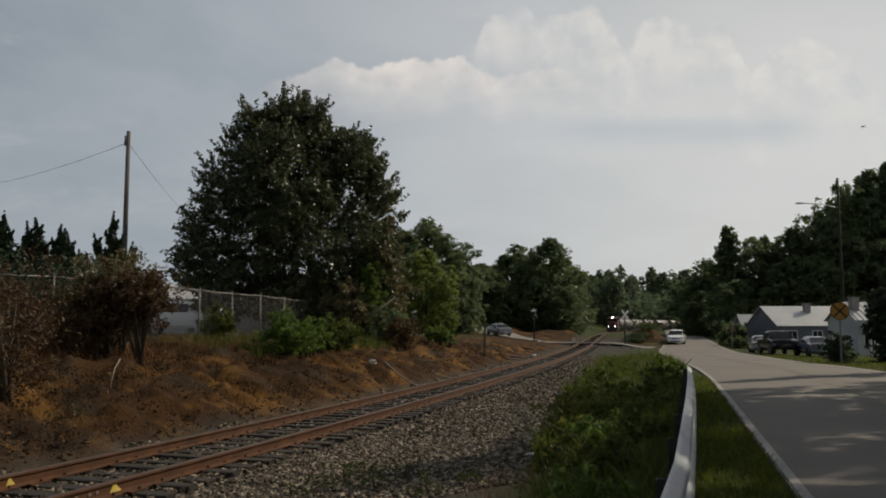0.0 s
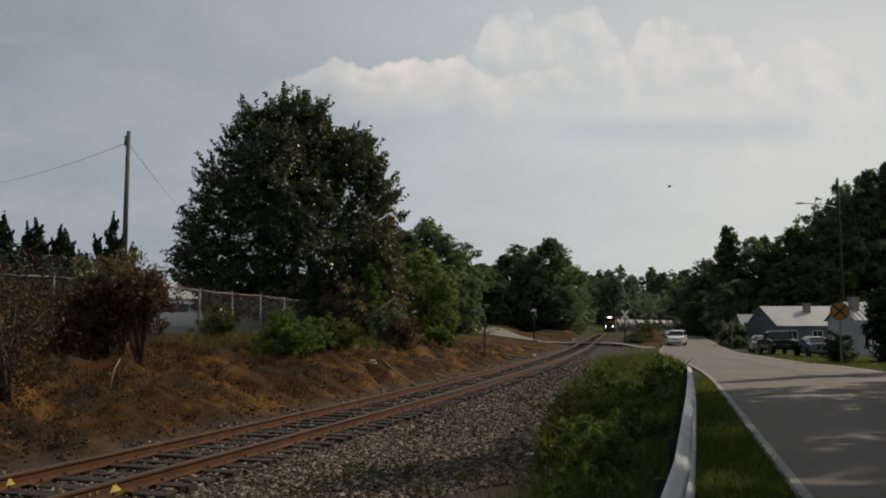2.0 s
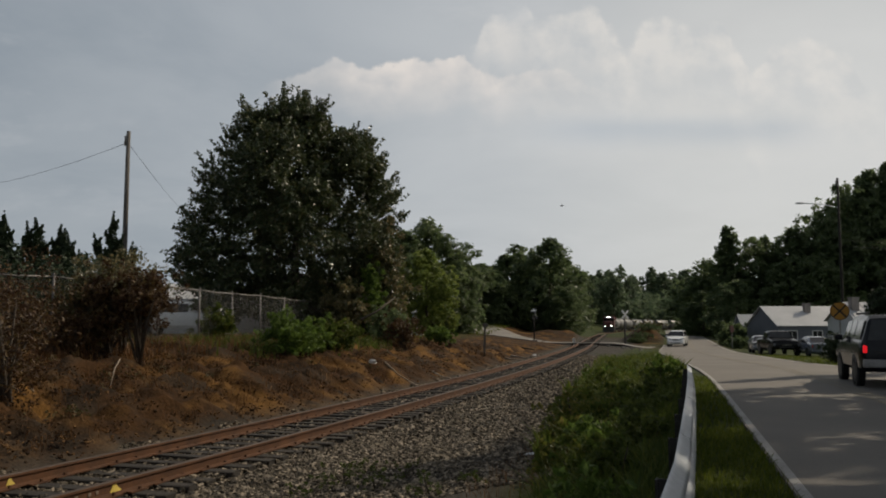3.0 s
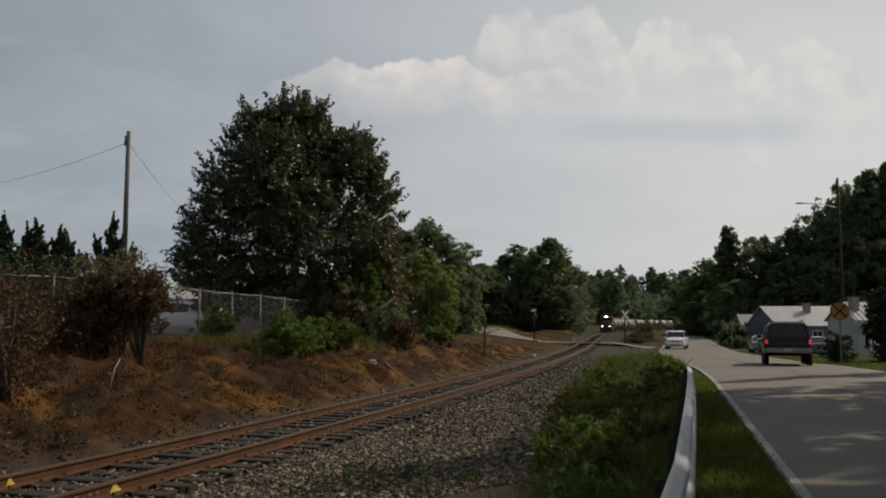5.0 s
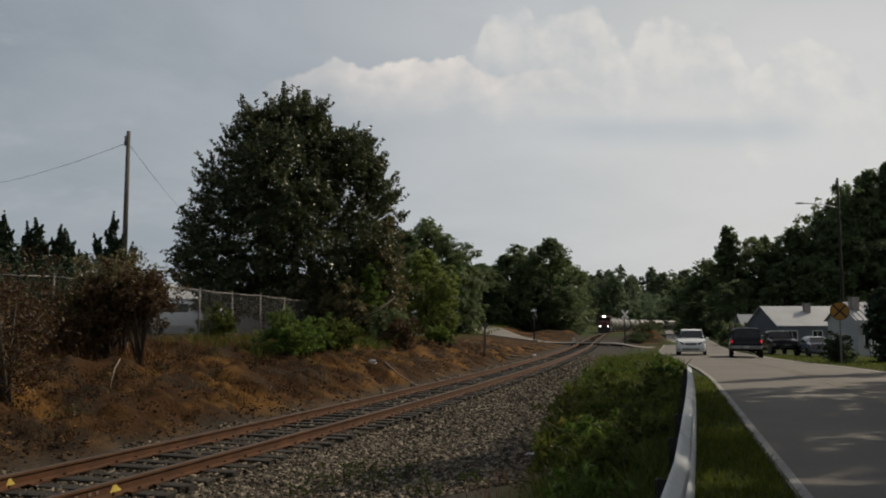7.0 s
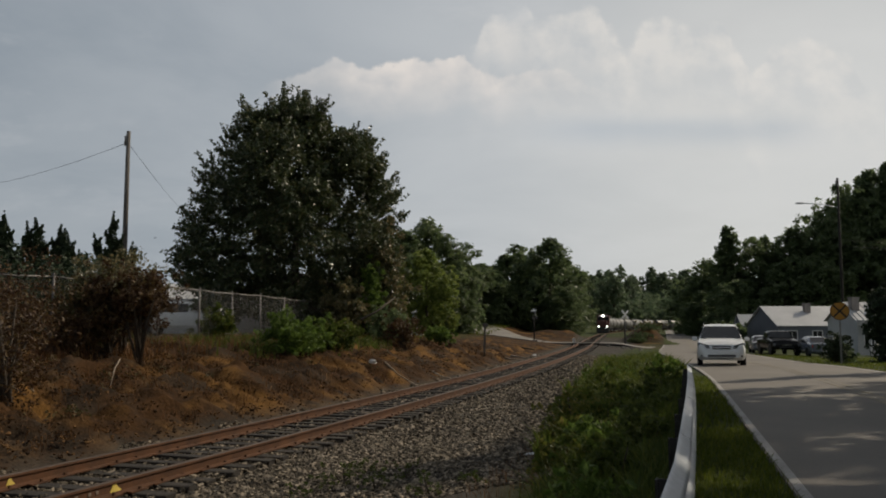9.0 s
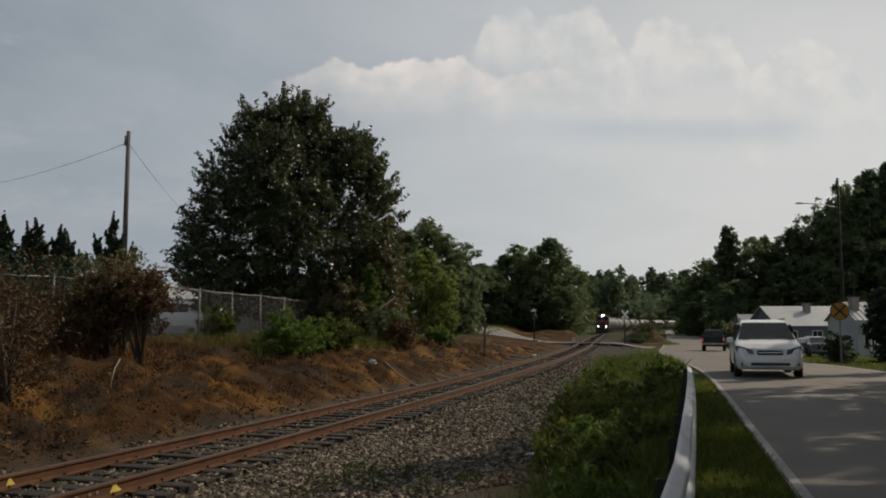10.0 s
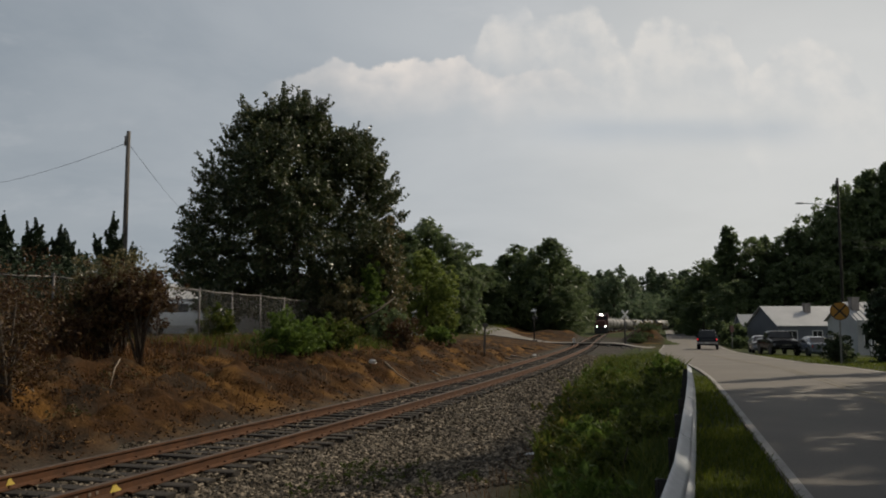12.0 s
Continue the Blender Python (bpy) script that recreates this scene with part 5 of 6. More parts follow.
def ring(r1, r0, sides, y, z):
    bm = bmesh.new()
    a = [bm.verts.new((r1 * math.cos(t), y, z + r1 * math.sin(t))) for t in (2 * math.pi * k / sides for k in range(sides))]
    b = [bm.verts.new((r0 * math.cos(t), y, z + r0 * math.sin(t))) for t in (2 * math.pi * k / sides for k in range(sides))]
    for k in range(sides):
        j = (k + 1) % sides
        bm.faces.new((a[k], a[j], b[j], b[k]))
    return bm


advance_sign()


def crossbuck(x, y, turn, label, lamps):
    z = gz(x, y) + .02
    root = thing("crossing_signal" if lamps else "crossbuck", label, "railway sign", m=pose(x, y, z, 0, 0, turn))
    H = 3.35 if lamps else 3.7
    part("mast", tube([(0, 0, -.4), (0, 0, H)], .07 if lamps else .085, 10, "mast", M_POLE_DARK if lamps else M_DARKPAINT), None, root)
    for k, s in enumerate((1, -1)):
        bm = bmesh.new()
        bar(bm, -.45, H - .25 - .45 * s, .45, H - .25 + .45 * s, .20, -.10 - .012 * k, -.09 - .012 * k)
        part("cross_board", bm, M_WHITE, root, "weathered white board")
    part("base", boxes((-.25, .25, -.25, .25, -.3, .12), bevel=.02), M_CONC, root)
    if lamps:
        arm = part("lamp_bar", boxes((-.4, .4, -.04, .04, 2.5, 2.58)), M_GALV_OLD, root)
        for s in (-.38, .38):
            part("lamp", disc(.16, .22, 16, -.12, 2.54, s), M_DARKPAINT, arm)
            part("backboard", disc(.26, .02, 20, -.02, 2.54, s), M_DARKPAINT, arm)
        bell = part("bell", disc(.13, .1, 14, 0, H + .1), M_GALV, root)
        for s in (-.32, .25):
            part("light_head", disc(.12, .3, 12, .1, H - .05, s), M_GALV, root, "pale signal head")


crossbuck(10.15, 93.6, 108, "crossing signal mast with lamps and white heads", True)
crossbuck(20.55, 95.0, 25, "weathered white crossbuck on a dark post", False)

stop = thing("stop_sign", "dull red roadside sign on a thin post", "road sign", m=pose(29.2, 85, gz(29.2, 85), 0, 0, 35))
part("post", boxes((-.03, .03, -.02, .02, -.4, 2.2)), M_GALV_OLD, stop)
part("plate", disc(.38, .01, 8, -.03, 2.0), surface("dull_red_sign", (.05, .012, .01), (.09, .02, .016), .6), stop)
stake = thing("marker_stake", "wooden trackside marker stake with a small plate", "marker post", m=pose(2.3, 47, gz(2.3, 47), 0, 2, 10))
part("stake", boxes((-.05, .05, -.05, .05, -.3, 1.72), bevel=.01), M_WOODPOLE, stake)
part("plate", boxes((-.16, .16, -.06, -.05, 1.55, 1.75)), M_WOODPOLE, stake)
mk = thing("white_marker_post", "short white marker post at the crossing", "marker post", m=pose(14.0, 90.2, gz(14.0, 90.2)))
part("post", boxes((-.08, .08, -.08, .08, -.2, .75), bevel=.015), M_WHITE, mk)

# ---- marks on the rails ----
M_CHALK = surface("faint_chalk", (.12, .085, .06), (.26, .22, .18), .9, big=8, fine=60)

def on_rail(name, y, side, dy, z0, z1, material, label, off=.017):
    s = float(slope(TRACK, y))
    a = -math.degrees(math.atan(s))
    x, yy = beside(TRACK, y, side * GAUGE / 2)
    ob = new(name, mesh_of(name, [], []))
    if name == "paint_mark":
        bm = slab([(off, -dy, z0), (off, -dy * .45, z1), (off, dy * .1, z1 + .005), (off, dy * .35, z0 + .6 * (z1 - z0)), (off, dy, z0 + .15 * (z1 - z0)), (off, dy * .9, z0)], .004)
    else:
        bm = boxes((off, off + .004, -dy, dy, z0, z1), bevel=.001)
    bm.to_mesh(ob.data)
    bm.free()
    ob.data.materials.append(material)
    ob.matrix_basis = pose(float(x), float(yy), RAIL_TOP, 0, 0, a)
    return tagged(ob, label, "paint mark")


on_rail("paint_mark", 10.42, 1, .10, -.135, -.045, M_YELLOWPAINT, "yellow spray paint patch on the rail web")
on_rail("paint_mark", 10.36, -1, .07, -.135, -.05, M_YELLOWPAINT, "yellow spray paint patch on the rail web")
for k, (dy, w) in enumerate(((-.30, .05), (-.42, .06), (-.62, .07), (-.72, .03), (-.92, .06), (-1.02, .05))):
    on_rail("chalk_mark", 10.42 + dy, 1, w / 2.6, -.108, -.068, M_CHALK, "unreadable pale chalk mark on the rail", .0165)


# ---- litter and sticks ----
def stick(path, r, label, material=None):
    V = [(x, y, gz(x, y) + h) for x, y, h in path]
    tagged(new("fallen_branch", tube(V, [r * (1 - .6 * k / (len(V) - 1)) for k in range(len(V))], 6, "fallen_branch", material or M_DEADWOOD)), label, "branch", "fallen branches")


def rag(x, y, s, label, h=.08, material=None, name="litter"):
    rng = np.random.default_rng(int(abs(x * 100)))
    bm = bmesh.new()
    bmesh.ops.create_icosphere(bm, subdivisions=2, radius=1)
    for v in bm.verts:
        v.co = Vector((v.co.x * s, v.co.y * s * .7, v.co.z * h)) * rng.uniform(.7, 1.2)
    ob = new(name, mesh_of(name, [], []))
    bm.to_mesh(ob.data)
    bm.free()
    ob.data.materials.append(material or M_LITTER)
    ob.location = (x, y, gz(x, y) + h * .5)
    tagged(ob, label, name, name + " along the track")


stick([(-7.5, 19.6, .22), (-7.0, 18.0, .25), (-6.6, 16.8, .2)], .014, "thin bleached branch lying on the bank")
stick([(-2.1, 30.6, .25), (-1.6, 29.9, .12), (-.9, 28.8, .06), (-.3, 28.5, .05)], .03, "bleached curved branch beside the track")
stick([(-3.6, 36.8, 1.1), (-2.9, 37.6, 1.6), (-2.2, 38.6, 2.3)], .06, "dark broken limb leaning on the brush", M_BARK)
stick([(-.4, 33.5, .1), (.0, 33.0, .1), (.5, 32.4, .05)], .04, "dead limb beside the track")
stick([(3.6, 49, .05), (4.6, 48.2, .08)], .06, "piece of timber on the dirt")
stick([(5.6, 66, .05), (7.2, 66, .08)], .10, "old tie lying on the dirt", M_TIE)
stick([(4.2, 52, .05), (5.2, 50.6, .08)], .07, "piece of timber on the dirt")
rag(-2.55, 30.6, .17, "crumpled white bag on the bank", .13)
rag(-2.0, 18.75, .22, "white scrap beside the rail", .03)
rag(6.3, 58, .16, "white scrap on the dirt", .08)
rag(4.0, 46.2, .14, "white scrap on the dirt", .06)
rag(1.35, 12.9, .10, "pale scrap among the weeds", .03)
for x, y, q in ((17.5, 82, .22), (17.9, 80, .2), (18.3, 78, .18), (16.9, 86, .2), (17.3, 84, .16)):
    rag(x, y, q, "lump of pale rubble beside the crossing", q * .6, M_CONC, "rubble")



# ---- vehicles ----
def paint(name, a, b, rough=.25, coat=.6):
    m = surface(name, a, b, rough, 0.0, big=.8, fine=6, bump=0)
    m.node_tree.nodes["Principled BSDF"].inputs["Coat Weight"].default_value = coat
    m.node_tree.nodes["Principled BSDF"].inputs["Specular IOR Level"].default_value = .5 if coat > .3 else .2
    m.node_tree.nodes["Principled BSDF"].inputs["Coat Roughness"].default_value = .08
    return m


P_WHITE = paint("white_car_paint", (0.72, 0.73, 0.73), (0.82, 0.83, 0.83))
P_NAVY = paint("dark_blue_black_paint", (0.005, 0.006, 0.009), (0.010, 0.012, 0.018), .16, .0)
P_GREY = paint("grey_car_paint", (0.14, 0.15, 0.17), (0.20, 0.21, 0.23))
P_SILVER = paint("silver_blue_car_paint", (0.10, 0.12, 0.15), (0.16, 0.18, 0.215))
P_BLACK = paint("black_car_paint", (0.005, 0.005, 0.005), (0.010, 0.010, 0.011), .18, .0)
M_GLASS.node_tree.nodes["Principled BSDF"].inputs["Specular IOR Level"].default_value = .3
M_CHROME = surface("chrome", (0.5, 0.5, 0.5), (0.65, 0.65, 0.65), .18, 1.0, bump=0)
M_PLASTIC = surface("black_plastic", (0.012, 0.012, 0.012), (0.03, 0.03, 0.03), .5, bump=0)
M_RIM = surface("alloy_rim", (0.25, 0.25, 0.26), (0.42, 0.42, 0.43), .35, .8, bump=0)
M_LENS = surface("headlamp_lens", (0.06, 0.065, 0.07), (0.16, 0.17, 0.18), .08, 0, bump=0)
M_RED_ON = glow("lit_brake_lamp", (0.9, 0.012, 0.02), .6)
M_RED_OFF = surface("red_lamp_lens", (.22, .01, .01), (.32, .02, .02), .2, bump=0)
M_HEAD_ON = glow("lit_head_lamp", (1.0, 0.95, 0.85), 14.0)
M_DITCH_ON = glow("lit_ditch_lamp", (1.0, 0.95, 0.85), 8.0)
M_PLATE = surface("plate_blank", (.45, .45, .42), (.6, .6, .57), .5, bump=0)


def wheel_meshes(r, w):
    bm = bmesh.new()
    n = 24
    prof = [(r * .66, -w / 2), (r * .93, -w / 2), (r, -w / 2 + .03), (r, w / 2 - .03), (r * .93, w / 2), (r * .66, w / 2)]
    rows = [[bm.verts.new((o, rr * math.cos(2 * math.pi * k / n), rr * math.sin(2 * math.pi * k / n))) for rr, o in prof] for k in range(n)]
    for k in range(n):
        for j in range(len(prof)):
            i = (j + 1) % len(prof)
            bm.faces.new((rows[k][j], rows[k][i], rows[(k + 1) % n][i], rows[(k + 1) % n][j]))
    bmesh.ops.recalc_face_normals(bm, faces=bm.faces[:])
    tyre = bpy.data.meshes.new("wheel")
    bm.to_mesh(tyre)
    bm.free()
    tyre.materials.append(M_RUBBER)
    bm = bmesh.new()
    for a in range(5):
        t = 2 * math.pi * a / 5
        r0 = bmesh.ops.create_cube(bm, size=1)
        for v in r0["verts"]:
            v.co = Matrix.Rotation(t, 4, "X") @ Vector((v.co.x * w * .8, v.co.y * r * .22, (v.co.z + .5) * r * .64))
    bmesh.ops.create_cone(bm, cap_ends=True, segments=20, radius1=r * .665, radius2=r * .665, depth=w * .5, matrix=Matrix.Rotation(math.pi / 2, 4, "Y"))
    rim = bpy.data.meshes.new("rim")
    bm.to_mesh(rim)
    bm.free()
    rim.materials.append(M_RIM)
    return tyre, rim


def body_mesh(top, W, zb, belt, roof_half, nose=.74, tail=.88, rings=44):
    """A car body as a loft along y; top is a list of (y, height), front last to first."""
    ty, tz = [p[0] for p in top], [p[1] for p in top]
    y0, y1 = ty[0], ty[-1]
    hi = max(tz)
    ys = sorted(set(list(np.linspace(y0, y1, rings)) + ty))
    V, F = [], []
    n = 0
    for y in ys:
        z = float(np.interp(y, ty, tz))
        f, b = (y1 - y) / .55, (y - y0) / .45
        k = 1.0
        if f < 1:
            k = min(k, nose + (1 - nose) * math.sqrt(max(0, 1 - (1 - f) ** 2)))
        if b < 1:
            k = min(k, tail + (1 - tail) * math.sqrt(max(0, 1 - (1 - b) ** 2)))
        w = W / 2 * k
        bz = min(belt, z - .05)
        g = max(0.0, min(1.0, (z - belt) / (hi - belt)))
        wt = w * .90 * (1 - g) + min(roof_half, w * .9) * g
        low = zb + (.10 if f < .35 or b < .35 else 0)
        ringp = [(w * .90, low), (w * .985, low + .10), (w, low + .5 * (bz - low)), (w * .985, bz - .05), (w * .955, bz), (wt + (w * .955 - wt) * .12, bz + (z - bz) * .8), (wt * .95, z - .012), (wt * .6, z + .01)]
        full = [(-a, c) for a, c in ringp] + [(a, c) for a, c in reversed(ringp)]
        n = len(full)
        V += [(a, y, c) for a, c in full]
    m = len(ys)
    for i in range(m - 1):
        for k in range(n):
            F.append((i * n + k, i * n + (k + 1) % n, (i + 1) * n + (k + 1) % n, (i + 1) * n + k))
    F += [tuple(range(n)), tuple(range((m - 1) * n, m * n))]
    me = mesh_of("body", V, F)
    bm = bmesh.new()
    bm.from_mesh(me)
    bmesh.ops.recalc_face_normals(bm, faces=bm.faces[:])
    for f in bm.faces:
        f.smooth = True
    for e in bm.edges:
        if len(e.link_faces) == 2 and e.calc_face_angle(0) > .6:
            e.smooth = False
    return bm


def car(name, label, style, colour, m, lights="off", group="", category="car"):
    T = {
        "van": dict(top=[(-2.55, .75), (-2.52, 1.05), (-2.36, 1.62), (-2.1, 1.72), (-1.2, 1.755), (0.0, 1.75), (.55, 1.68), (1.52, 1.13), (2.1, 1.0), (2.42, .86), (2.55, .62)], W=1.92, zb=.24, belt=1.04, rh=.69, wb=(1.50, -1.50), wr=.335,
                    ws=(1.50, 1.145, .62, 1.64), rw=(-2.50, 1.10, -2.375, 1.58), sides=((1.12, .40), (.30, -.75), (-.85, -2.1)), tops=((.95, .2), (.26, -.78), (-.88, -1.95))),
        "suv": dict(top=[(-2.45, .80), (-2.44, 1.12), (-2.30, 1.72), (-2.1, 1.80), (-1.0, 1.83), (.1, 1.80), (.45, 1.74), (1.05, 1.22), (1.6, 1.14), (2.3, 1.06), (2.45, .80)], W=1.87, zb=.40, belt=1.16, rh=.70, wb=(1.50, -1.35), wr=.37,
                    ws=(1.03, 1.25, .50, 1.70), rw=(-2.435, 1.18, -2.325, 1.68), sides=((.78, -.15), (-.25, -1.05), (-1.15, -2.15)), tops=((.55, -.18), (-.27, -1.07), (-1.17, -2.1))),
        "sedan": dict(top=[(-2.35, .70), (-2.33, .92), (-2.2, .98), (-1.55, 1.0), (-.85, 1.36), (-.4, 1.42), (.1, 1.41), (.45, 1.34), (1.2, .98), (1.9, .88), (2.25, .76), (2.35, .6)], W=1.80, zb=.22, belt=.95, rh=.60, wb=(1.38, -1.35), wr=.315,
                      ws=(1.17, 1.0, .50, 1.32), rw=(-1.52, 1.02, -.90, 1.335), sides=((.85, -.02), (-.1, -1.1)), tops=((.5, -.04), (-.12, -.75))),
        "pickup": dict(top=[(-2.7, .95), (-2.69, 1.18), (-.95, 1.2), (-.90, 1.28), (-.78, 1.70), (-.2, 1.78), (.2, 1.77), (.4, 1.72), (1.0, 1.24), (1.5, 1.17), (2.4, 1.08), (2.6, .8)], W=1.96, zb=.42, belt=1.16, rh=.72, wb=(1.65, -1.7), wr=.38,
                       ws=(.98, 1.27, .46, 1.69), rw=(-.90, 1.3, -.79, 1.66), sides=((.72, -.7),), tops=((.5, -.66),)),
    }[style]
    root = thing(name, label, category, group, m=m)
    W, belt = T["W"], T["belt"]
    body = part("body", body_mesh(T["top"], W, T["zb"], belt, T["rh"]), colour, root)
    hi = max(z for _, z in T["top"])
    y0, y1 = T["top"][0][0], T["top"][-1][0]

    def half(z):
        g = max(0, min(1, (z - belt) / (hi - belt)))
        return W / 2 * .955 * (1 - g) + T["rh"] * g

    # glass
    yb, zb_, yt, zt = T["ws"]
    part("windscreen", slab([(-half(zb_) * .93, yb, zb_), (half(zb_) * .93, yb, zb_), (half(zt) * .90, yt, zt), (-half(zt) * .90, yt, zt)], .03), M_GLASS, root)
    yb, zb_, yt, zt = T["rw"]
    part("rear_window", slab([(-half(zb_) * .86, yb, zb_), (-half(zt) * .86, yt, zt), (half(zt) * .86, yt, zt), (half(zb_) * .86, yb, zb_)], .035), M_GLASS, root)
    zl, zh = belt + .04, hi - .16
    for (a, b), (c, d) in zip(T["sides"], T["tops"]):
        for s in (-1, 1):
            xl, xh = s * (half(zl) + .012), s * (half(zh) + .012)
            part("side_window", slab([(xl, a, zl), (xl, b, zl), (xh, d, zh), (xh, c, zh)], .02), M_GLASS, root)
    # wheels
    tyre, rim = wheel_meshes(T["wr"], .22)
    for y in T["wb"]:
        for s in (-1, 1):
            arch = part("wheel_arch", disc_x(T["wr"] + .06, .05, s * (W / 2 - .018), y, T["wr"] + .02), M_PLASTIC, root)
            w = new("wheel", tyre)
            w.parent, w.matrix_basis = root, pose(s * (W / 2 - .10), y, T["wr"])
            q = new("rim", rim)
            q.parent = w
    # front
    zf = .62
    for s in (-1, 1):
        hx = W / 2
        if style == "van":
            part("headlamp", slab([(s * hx * .47, y1 - .035, .70), (s * hx * .93, y1 - .27, .74), (s * hx * .975, y1 - .42, .93), (s * hx * .90, y1 - .30, .95), (s * hx * .52, y1 - .075, .84)][::s], .10), M_LENS, root, "clear wraparound headlamp")
        else:
            part("headlamp", boxes((s * W * .40 - .17, s * W * .40 + .17, y1 - .28, y1 - .05, zf + .04, zf + .25), bevel=.05), M_LENS, root)
        part("wing_mirror", boxes((s * (W / 2 + .10) - .10, s * (W / 2 + .10) + .10, T["ws"][0] - .42, T["ws"][0] - .30, belt - .01, belt + .15), bevel=.04), colour, root)
        part("tail_lamp", boxes((s * W * .44 - .048, s * W * .44 + .048, y0 - .012, y0 + .10, belt - .29, belt - .10), bevel=.04), M_RED_ON if lights == "brake" else M_RED_OFF, root, "lit red brake lamp" if lights == "brake" else "red tail lamp")
    grille = part("grille", boxes((-.36, .36, y1 - .10, y1 + .006, zf + .06, zf + .20), bevel=.02), M_PLASTIC, root)
    part("grille_bar", boxes((-.35, .35, y1 - .02, y1 + .016, zf + .115, zf + .145), bevel=.008), M_CHROME, grille)
    part("air_intake", boxes((-.55, .55, y1 - .10, y1 + .006, T["zb"] + .12, T["zb"] + .22), bevel=.02), M_PLASTIC, root)
    for s in (-1, 1):
        part("fog_lamp", boxes((s * .74 - .08, s * .74 + .08, y1 - .25, y1 - .06, T["zb"] + .13, T["zb"] + .21), bevel=.02), M_PLASTIC, root)
    # rear
    bump = part("rear_bumper", boxes((-W * .47, W * .47, y0 - .07, y0 + .15, T["zb"] + .12, T["zb"] + .32), bevel=.04), M_GALV_OLD if style in ("suv", "pickup") else colour, root)
    part("plate", boxes((-.16, .16, y0 - .085, y0 - .072, T["zb"] + .18, T["zb"] + .30)), M_PLATE, root, "blank pale plate")
    if style == "suv":
        part("tailgate_trim", boxes((-.62, .62, y0 - .012, y0 + .02, belt - .30, belt - .24)), M_PLASTIC, root)
        for s in (-1, 1):
            part("roof_rail", boxes((s * .62 - .02, s * .62 + .02, -1.9, .1, hi + .01, hi + .06), bevel=.01), M_PLASTIC, root)
    if style == "van":
        part("roof_rack", boxes((-.70, -.66, -1.9, 0, hi, hi + .05), (.66, .70, -1.9, 0, hi, hi + .05), bevel=.01), M_CHROME, root)
        part("bonnet_seam", boxes((-.70, .70, 1.54, 1.575, 1.115, 1.135), bevel=.005), M_PLASTIC, root)
    return root


def disc_x(r, depth, x, y, z):
    bm = bmesh.new()
    bmesh.ops.create_cone(bm, cap_ends=True, segments=28, radius1=r, radius2=r, depth=depth, matrix=Matrix.Translation((x, y, z)) @ Matrix.Rotation(math.pi / 2, 4, "Y"))
    return bm


van = car("minivan", "white minivan driving on the road", "van", P_WHITE, pose(20, 85, 0))
suv = car("sport_utility", "dark blue-black sport utility with lit brake lamps", "suv", P_NAVY, pose(20, 5, 0), "brake")
grey_car = car("grey_car", "grey car driving along the side road", "sedan", P_GREY, pose(6, 101, .4))
car("parked_pickup", "black pickup truck parked on the grass", "pickup", P_BLACK, pose(25.25, 63.5, gz(25.25, 63.5) + .02, 0, 0, 172), group="parked cars", category="pickup")
car("parked_sedan", "silver-blue sedan parked before the house", "sedan", P_SILVER, pose(26.7, 60.5, gz(26.7, 60.5) + .02, 0, 0, -8), group="parked cars")
car("parked_sedan", "grey sedan parked behind the pickup", "sedan", P_GREY, pose(26.5, 70.0, gz(26.5, 70.0) + .02, 0, 0, 165), group="parked cars")
car("service_truck", "white service truck parked behind the fence", "pickup", P_WHITE, pose(-13.6, 43.5, gz(-13.6, 43.5) + .02, 0, 0, 88), category="truck")


# ---- train ----
P_LOCO = surface("dark_red_loco_paint", (0.05, 0.012, 0.010), (0.13, 0.028, 0.022), .45, big=.6, fine=8, bump=.05)
P_TANK = surface("grimy_white_tank", (0.075, 0.071, 0.065), (0.18, 0.172, 0.16), .5, big=.35, fine=5, bump=.05)
P_TANK_DARK = surface("grimy_black_tank", (0.04, 0.038, 0.036), (0.09, 0.085, 0.08), .5, big=.35, fine=5, bump=.05)


def truck_parts(root, y, name="bogie"):
    """A bogie: side frames, bolster and wheels."""
    b = part(name, boxes((-1.05, -.92, y - 1.25, y + 1.25, .42, .72), (.92, 1.05, y - 1.25, y + 1.25, .42, .72), (-.95, .95, y - .2, y + .2, .5, .85), bevel=.03), M_PLASTIC, root)
    for dy in (-.88, .88):
        for s in (-1, 1):
            part("wheel", disc_x(.46, .13, s * GAUGE / 2, y + dy, .46), M_RUST, b)


